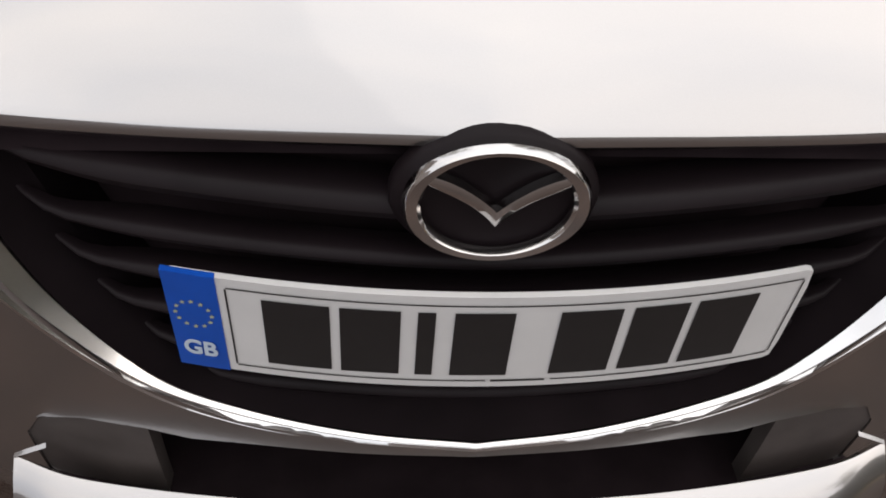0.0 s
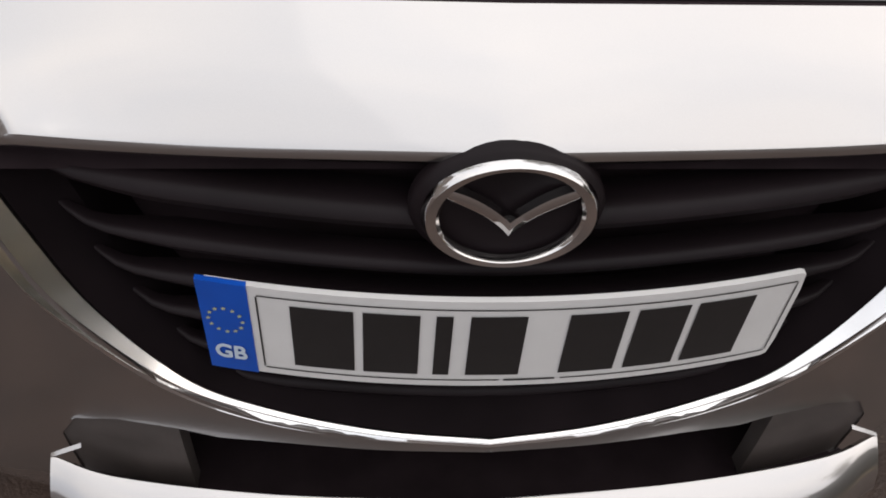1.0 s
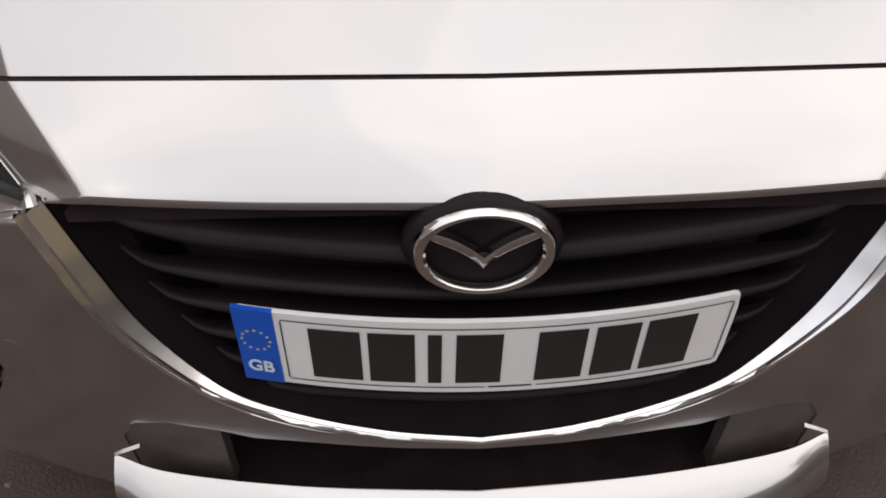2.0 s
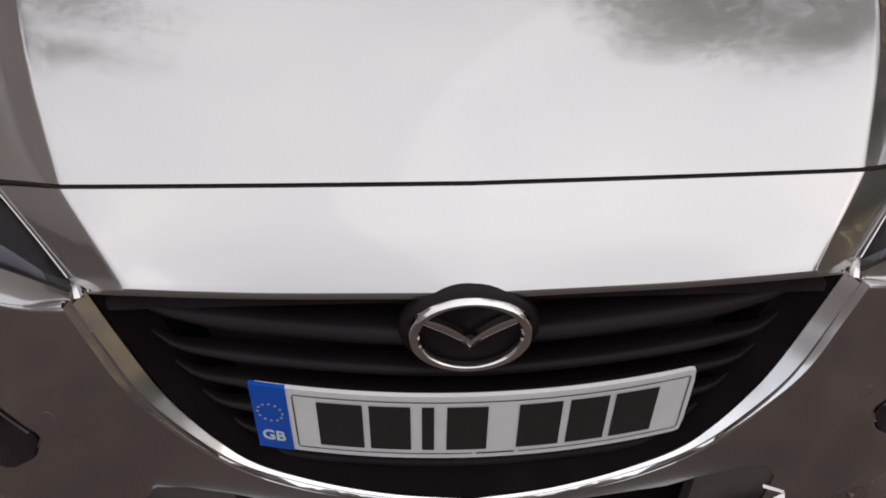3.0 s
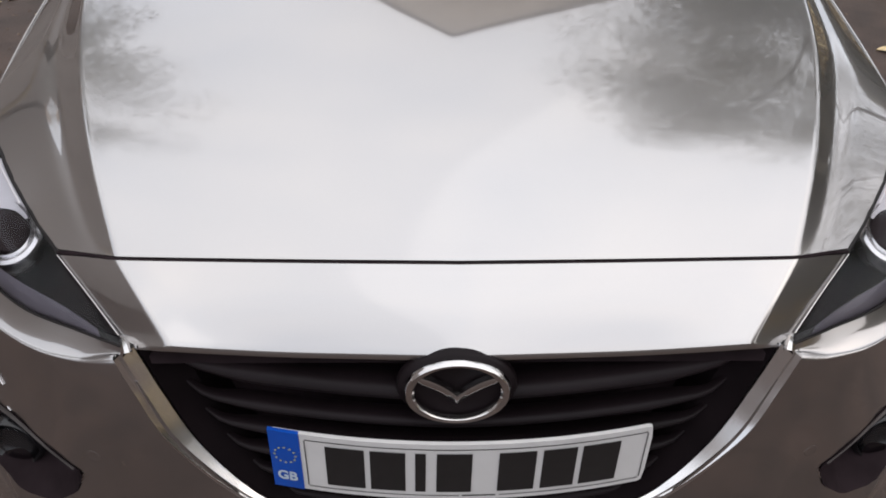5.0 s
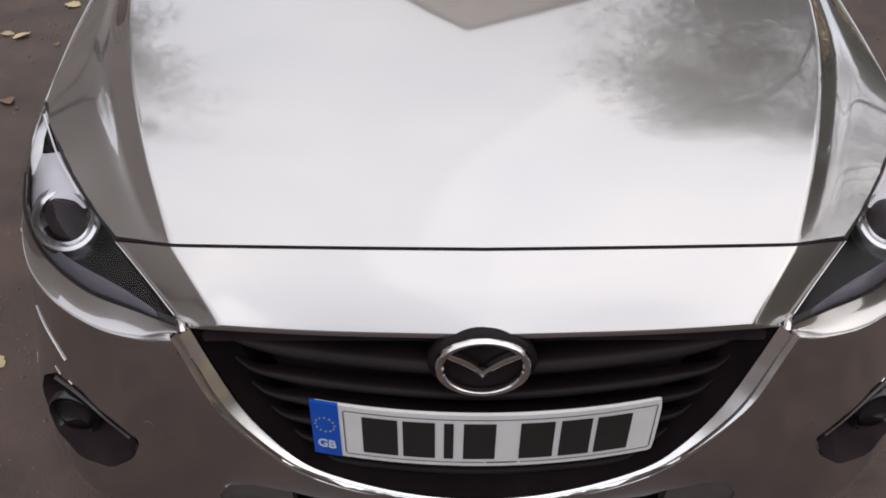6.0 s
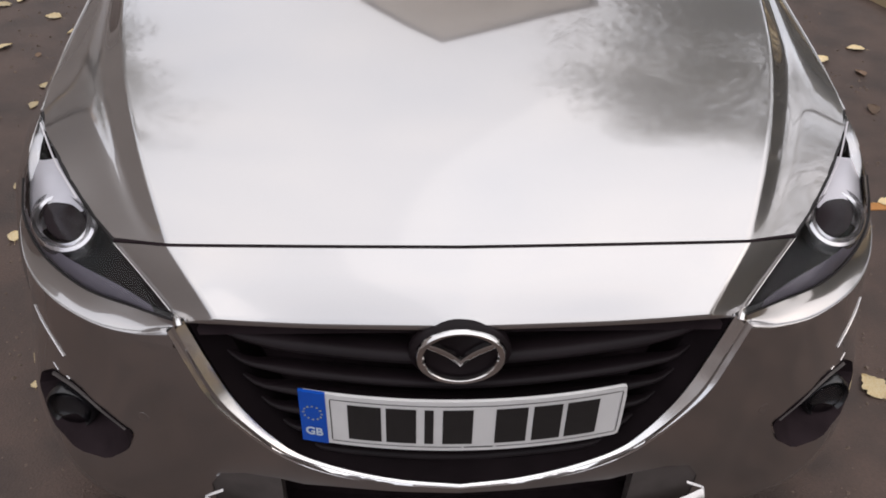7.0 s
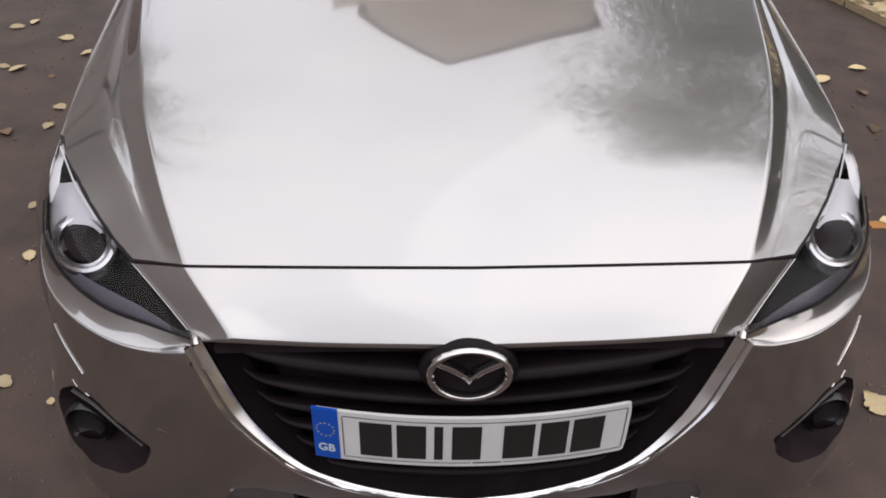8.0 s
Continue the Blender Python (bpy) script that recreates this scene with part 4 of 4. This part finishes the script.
LEAVES = [(1.68, 2.52, 9, 0), (1.88, 2.64, 8, 0), (1.065, 0.560, 9, 0), (1.71, 2.06, 8, 1), (1.80, 2.39, 7, 1), (-1.77, 2.64, 8, 0), (-1.52, 2.81, 8, 0),
          (-1.47, 2.26, 7, 0), (-1.47, 2.10, 6, 0), (-1.61, 2.05, 8, 1), (-1.33, 1.53, 5, 0), (-1.25, 1.24, 6, 0), (-1.13, 0.68, 6, 0), (-0.986, 0.61, 3, 0),
          (-1.94, 3.12, 8, 0), (-1.67, 2.98, 8, 0), (-1.88, 3.19, 7, 0), (-1.84, 2.66, 6, 0)]


def leaves():
    meshes = [[leaf_mesh("leaf", 1.0, k, LEAF) for k in range(4)], [leaf_mesh("leaf", 1.0, 10 + k, LEAF_BROWN) for k in range(2)]]
    rng = random.Random(4)
    spots = list(LEAVES)
    while len(spots) < 75:
        x, y = rng.choice((rng.uniform(-3.1, -1.15), rng.uniform(1.25, 2.15))), rng.uniform(0.9, 6.5)
        spots.append((x, y, rng.uniform(3, 6.5), rng.random() < 0.4))
    for x, y, cm, brown in spots:
        pool = meshes[1] if brown else meshes[0]
        o = new("leaf", pool[rng.randrange(len(pool))])
        o.matrix_basis = pose(x, y, 0.0, rng.uniform(-8, 8), rng.uniform(-8, 8), rng.uniform(0, 360)) @ Matrix.Scale(cm / 100, 4)
        tagged(o, "curled brown autumn leaf lying on the road" if brown else "curled yellow autumn leaf lying on the road", "leaf", group="fallen leaves")
    bm = bmesh.new()
    for i in range(6200):
        x, y = 0.02 + rng.random() ** 1.6 * 4.2, rng.uniform(-11, 10)
        m = VERGE_FRAME @ pose(x, y, 0.034 + rng.uniform(0, 0.03), rng.uniform(-35, 35), rng.uniform(-35, 35), rng.uniform(0, 360)) @ Matrix.Scale(rng.uniform(0.05, 0.09), 4)
        v = [bm.verts.new(m @ Vector(p)) for p in ((-0.5, 0, 0), (-0.15, -0.33, 0.08), (0.25, -0.25, 0.1), (0.55, 0, 0), (0.25, 0.25, 0.1), (-0.15, 0.33, 0.08))]
        bm.faces.new(v[:4])
        bm.faces.new([v[0], v[3], v[4], v[5]])
    tagged(part("leaf_litter", bm, LEAF, solid=False), "drift of yellow leaves on the verge", "leaves", kind="stuff")
    # crumbs of stone and leaf on the asphalt
    verts, faces = [], []
    for i in range(3800):
        x, y = rng.choice((rng.uniform(-2.2, -0.6), rng.uniform(0.6, 1.9))), rng.uniform(-0.6, 3.6)
        size = 0.0025 + 0.006 * rng.random() ** 3
        m = pose(x, y, size * 0.3, rng.uniform(-30, 30), rng.uniform(-30, 30), rng.uniform(0, 360)) @ Matrix.Scale(size, 4)
        k = len(verts)
        verts += [tuple(m @ Vector(p)) for p in ((-1, -0.5, -0.4), (0.8, -0.8, -0.4), (1, 0.6, -0.4), (-0.6, 0.9, -0.4), (0.1, 0, 0.7))]
        faces += [(k, k + 1, k + 4), (k + 1, k + 2, k + 4), (k + 2, k + 3, k + 4), (k + 3, k, k + 4), (k + 3, k + 2, k + 1, k)]
    me = bpy.data.meshes.new("grit")
    me.from_pydata(verts, [], faces)
    me.materials.append(GRIT)
    tagged(new("grit", me), "loose pale grit and leaf crumbs on the asphalt", "grit", kind="stuff")
    bm = bmesh.new()
    box(bm, (1.40, 1.36, -0.002), (1.95, 1.40, 0.003))
    tagged(part("road_mark", bm, ORANGE), "worn ochre paint line on the asphalt", "road marking", kind="structure")


leaves()


# ---- what the paint mirrors: a gabled house, trees, and unseen things added to tone it ----
def house(x, y, turn, w=2.0, mat=None, label="buff brick house with a tiled gable roof", ridge=0.0, eaves=6.4, top=9.0, wing=False):
    mat = mat or BRICK
    h = tagged(new("house"), label, "house")
    h.matrix_basis = pose(x, y, 0, 0, 0, turn)
    d, e, r = 4.5, eaves, top
    bm = bmesh.new()
    g = w / 3
    holes = [(-w / 2, 1.0, g, 1.3), (w / 2, 1.0, g, 1.3), (-w / 2, 3.4, g, 1.2), (w / 2, 3.4, g, 1.2)]
    xs = sorted({-w, w, *[q for a, _, b, _ in holes for q in (a - b / 2, a + b / 2)]})
    zs = sorted({0, e, *[q for _, a, _, b in holes for q in (a, a + b)]})
    for i in range(len(xs) - 1):
        for j in range(len(zs) - 1):
            cx, cz = (xs[i] + xs[i + 1]) / 2, (zs[j] + zs[j + 1]) / 2
            if any(abs(cx - a) < b / 2 and c < cz < c + f for a, c, b, f in holes):
                continue
            box(bm, (xs[i], -d, zs[j]), (xs[i + 1], -d + 0.25, zs[j + 1]))
    box(bm, (-w, -d + 0.25, 0), (-w + 0.25, d, e))
    box(bm, (w - 0.25, -d + 0.25, 0), (w, d, e))
    box(bm, (-w + 0.25, d - 0.25, 0), (w - 0.25, d, e))
    for yy in (-d, d - 0.25):
        a = [bm.verts.new(p) for p in ((-w, yy, e), (w, yy, e), (ridge, yy, r))]
        b = [bm.verts.new(p) for p in ((-w, yy + 0.25, e), (w, yy + 0.25, e), (ridge, yy + 0.25, r))]
        bm.faces.new(a[::-1])
        bm.faces.new(b)
        for i in range(3):
            bm.faces.new((a[i], a[(i + 1) % 3], b[(i + 1) % 3], b[i]))
    part("wall", bm, mat, h)
    for s in (1, -1):
        bm = bmesh.new()
        run = w - s * ridge
        a = math.atan2(r - e, run)
        n = 16
        length = math.hypot(run + 0.12, (r - e) * (run + 0.12) / run)
        for k in range(n):
            u0, u1 = k * length / n, (k + 1) * length / n + 0.05
            rows = []
            for u, lift in ((u0, 0.06), (u1, 0.10)):
                rows.append([(ridge + s * u * math.cos(a), yy, r + 0.05 - u * math.sin(a) + lift) for yy in (-d - 0.06, d + 0.06)])
            sheet(bm, rows)
        flange(bm, (0, 0, -0.04))
        part("roof", bm, TILE, h)
    bm = bmesh.new()
    box(bm, (w / 3, 1.0, r - 1.6), (w / 3 + 0.6, 1.7, r + 0.6))
    box(bm, (w / 3 - 0.05, 0.95, r + 0.6), (w / 3 + 0.65, 1.75, r + 0.7))
    part("chimney", bm, BRICK, h)
    if wing:
        bm = bmesh.new()
        box(bm, (-w - 0.52, -d + 0.02, 0), (-w - 0.003, d - 0.3, e - 0.25))
        part("side_wing", bm, mat, h, "flat-topped brick side wing")
    for a, c, b, f in holes:
        bm = bmesh.new()
        for lo, hi in (((a - b / 2, c), (a - b / 2 + 0.07, c + f)), ((a + b / 2 - 0.07, c), (a + b / 2, c + f)), ((a - b / 2 + 0.07, c), (a + b / 2 - 0.07, c + 0.07)), ((a - b / 2 + 0.07, c + f - 0.07), (a + b / 2 - 0.07, c + f)), ((a - 0.03, c + 0.07), (a + 0.03, c + f - 0.07))):
            box(bm, (lo[0], -d + 0.08, lo[1]), (hi[0], -d + 0.16, hi[1]))
        win = part("window", bm, FRAME, h)
        bm = bmesh.new()
        box(bm, (a - b / 2 + 0.07, -d + 0.11, c + 0.07), (a + b / 2 - 0.07, -d + 0.12, c + f - 0.07))
        part("pane", bm, SCREEN, win)
    return h


def tree(x, y, height, spread, seed, label, count=5200, base=0.3, leaf=1.0, full=0, limb=1.0):
    rng = random.Random(seed)
    t = tagged(new("tree"), label, "tree")
    t.matrix_basis = pose(x, y, 0)
    bm = bmesh.new()
    trunk = [(0.04 * math.sin(3 * u + seed), 0.05 * math.cos(2 * u + seed), u * height * 0.8) for u in np.linspace(0, 1, 9)]
    rings = []
    for i, p in enumerate(trunk):
        r = 0.028 * (0.12 + 0.88 * limb) * height * (1 - 0.85 * i / 8) * (1.5 if i == 0 else 1)
        rings.append([(p[0] + r * math.cos(a), p[1] + r * math.sin(a), p[2]) for a in np.linspace(0, 2 * math.pi, 11)])
    sheet(bm, rings)
    tips = []
    for k in range(15):
        z = height * rng.uniform(base, 0.74)
        a = k * 2.4 + rng.uniform(-0.4, 0.4)
        reach = spread * rng.uniform(0.5, 0.95) * (1 - 0.4 * abs(z / height - 0.5))
        p0, p2 = Vector((0, 0, z)), Vector((reach * math.cos(a), reach * math.sin(a), z + height * rng.uniform(0.08, 0.24)))
        p1 = (p0 + p2) / 2 + Vector((0, 0, -0.04 * height))
        path = spline([p0, p1, p2], 7)
        rings = []
        for i, p in enumerate(path):
            r = 0.008 * limb * height * (1 - 0.8 * i / 6)
            rings.append([(p[0] + r * math.cos(b), p[1], p[2] + r * math.sin(b)) for b in np.linspace(0, 2 * math.pi, 7)])
        sheet(bm, rings)
        tips += [(Vector(p2), spread * rng.uniform(0.26, 0.42)), ((p1 + p2) / 2, spread * rng.uniform(0.2, 0.34))]
    part("trunk", bm, BARK, t)
    tips.append((Vector((0, 0, height * 0.86)), spread * 0.42))
    for k in range(full):
        d = Vector((rng.gauss(0, 1), rng.gauss(0, 1), rng.gauss(0, 1))).normalized() * rng.uniform(0.25, 0.86) ** 0.5
        tips.append((Vector((d.x * spread, d.y * spread, height * (0.58 + 0.36 * d.z))), spread * rng.uniform(0.20, 0.34)))
    verts, faces = [], []
    for i in range(count):
        c, r = tips[rng.randrange(len(tips))]
        d = Vector((rng.gauss(0, 1), rng.gauss(0, 1), rng.gauss(0, 0.8)))
        p = c + d.normalized() * r * rng.random() ** 0.45
        m = Matrix.Translation(p) @ pose(0, 0, 0, rng.uniform(0, 360), rng.uniform(0, 360), rng.uniform(0, 360)) @ Matrix.Scale(rng.uniform(0.13, 0.30) * leaf * height / 10, 4)
        k = len(verts)
        verts += [tuple(m @ Vector(q)) for q in ((-0.6, 0, 0), (0, -0.4, 0.12), (0.7, 0, 0), (0, 0.4, 0.12))]
        faces.append((k, k + 1, k + 2, k + 3))
    me = bpy.data.meshes.new("crown")
    me.from_pydata(verts, [], faces)
    me.materials.append(CROWN)
    c = new("crown", me)
    c.parent = t
    return t


def hedge(x, y0, y1, height, seed, label, count=9000, size=0.32):
    rng = random.Random(seed)
    verts, faces = [], []
    for i in range(count):
        z = height * rng.random() ** 0.8
        p = Vector((x + rng.gauss(0, 0.28), rng.uniform(y0, y1), z * (1 + 0.08 * math.sin(1.7 * y0 + 3 * z))))
        m = Matrix.Translation(p) @ pose(0, 0, 0, rng.uniform(0, 360), rng.uniform(0, 360), rng.uniform(0, 360)) @ Matrix.Scale(rng.uniform(0.5 * size, size), 4)
        k = len(verts)
        verts += [tuple(m @ Vector(q)) for q in ((-0.6, 0, 0), (0, -0.4, 0.12), (0.7, 0, 0), (0, 0.4, 0.12))]
        faces.append((k, k + 1, k + 2, k + 3))
    me = bpy.data.meshes.new("hedge")
    me.from_pydata(verts, [], faces)
    me.materials.append(CROWN)
    tagged(new("hedge", me), label, "hedge", kind="stuff")


def reflected_wall(x, y0, y1, height):
    # added out of view, for an even grey reflection in the left shoulder
    w = new("reflected_wall")
    w.location = (x, (y0 + y1) / 2, 0)
    tagged(w, "grey rendered wall with coping, added unseen to grey the left shoulder", "wall")
    half = (y1 - y0) / 2
    bm = bmesh.new()
    box(bm, (-0.11, -half, 0), (0.11, half, height))
    part("wall", bm, RENDER, w)
    k = 20
    for i in range(k):
        bm = bmesh.new()
        a = -half + i * 2 * half / k
        box(bm, (-0.16, a + 0.004, height), (0.16, a + 2 * half / k - 0.004, height + 0.07))
        part("coping", bm, KERB, w)


house(0.90, 13.6, 0, 1.7, ridge=-0.45, eaves=7.2, top=9.1, wing=True)
# unseen row of houses, added to grey what the left side mirrors
house(-16.5, 13.6, -90, 3.6, RENDER, "grey rendered gable house added unseen to grey the left reflections", eaves=6.6, top=9.8)
house(-16.5, 6.0, -90, 3.6, RENDER, "grey rendered gable house added unseen to grey the left reflections", eaves=6.6, top=9.8)
house(-16.5, -1.6, -90, 3.6, RENDER, "low grey rendered gable house added unseen to dim the left lamp shelf", eaves=4.6, top=6.6)
tree(6.0, 9.0, 16.4, 3.65, 3, "broad autumn tree beside the road", count=110000, base=0.25, leaf=0.155, full=150, limb=0.15)
# added out of view: a sparse crown that greys the right bonnet shoulder
tree(10.8, 8.4, 11.5, 4.0, 17, "thin autumn tree added unseen to grey the right shoulder", count=62000, base=0.15, leaf=0.16, full=110, limb=0.3)
tree(-7.3, 8.6, 16.0, 3.2, 5, "autumn tree with thinning yellow-green leaves", count=50000, leaf=0.17, full=70, limb=0.5)
# another unseen tree, added to block low sky from the right shoulder
tree(14.2, 5.4, 8.4, 3.0, 29, "tall thin autumn tree added unseen to dim the right shoulder's edge", count=16000, base=0.12, leaf=0.3, full=60, limb=0.5)
# unseen, added so that the left grille trim mirrors something dark
tree(9.8, -6.8, 8, 3.2, 11, "tall autumn tree added unseen to darken the left trim's reflection")
reflected_wall(-6.2, 1.0, 18, 2.3)
# tall hedge added for the same dark reflection in the left trim
hedge(8.0, -14, -2.4, 4.6, 22, "tall dense hedge added unseen to darken the left trim's reflection", 15000)
# unseen hedges, added to darken the right shoulder's front and crease
hedge(6.9, -1.2, 3.6, 2.2, 25, "overgrown hedge added unseen to darken the right shoulder's front", 12000, 0.18)
hedge(6.5, 3.8, 14, 1.9, 23, "low clipped hedge added unseen to darken the right crease", 16000, 0.18)
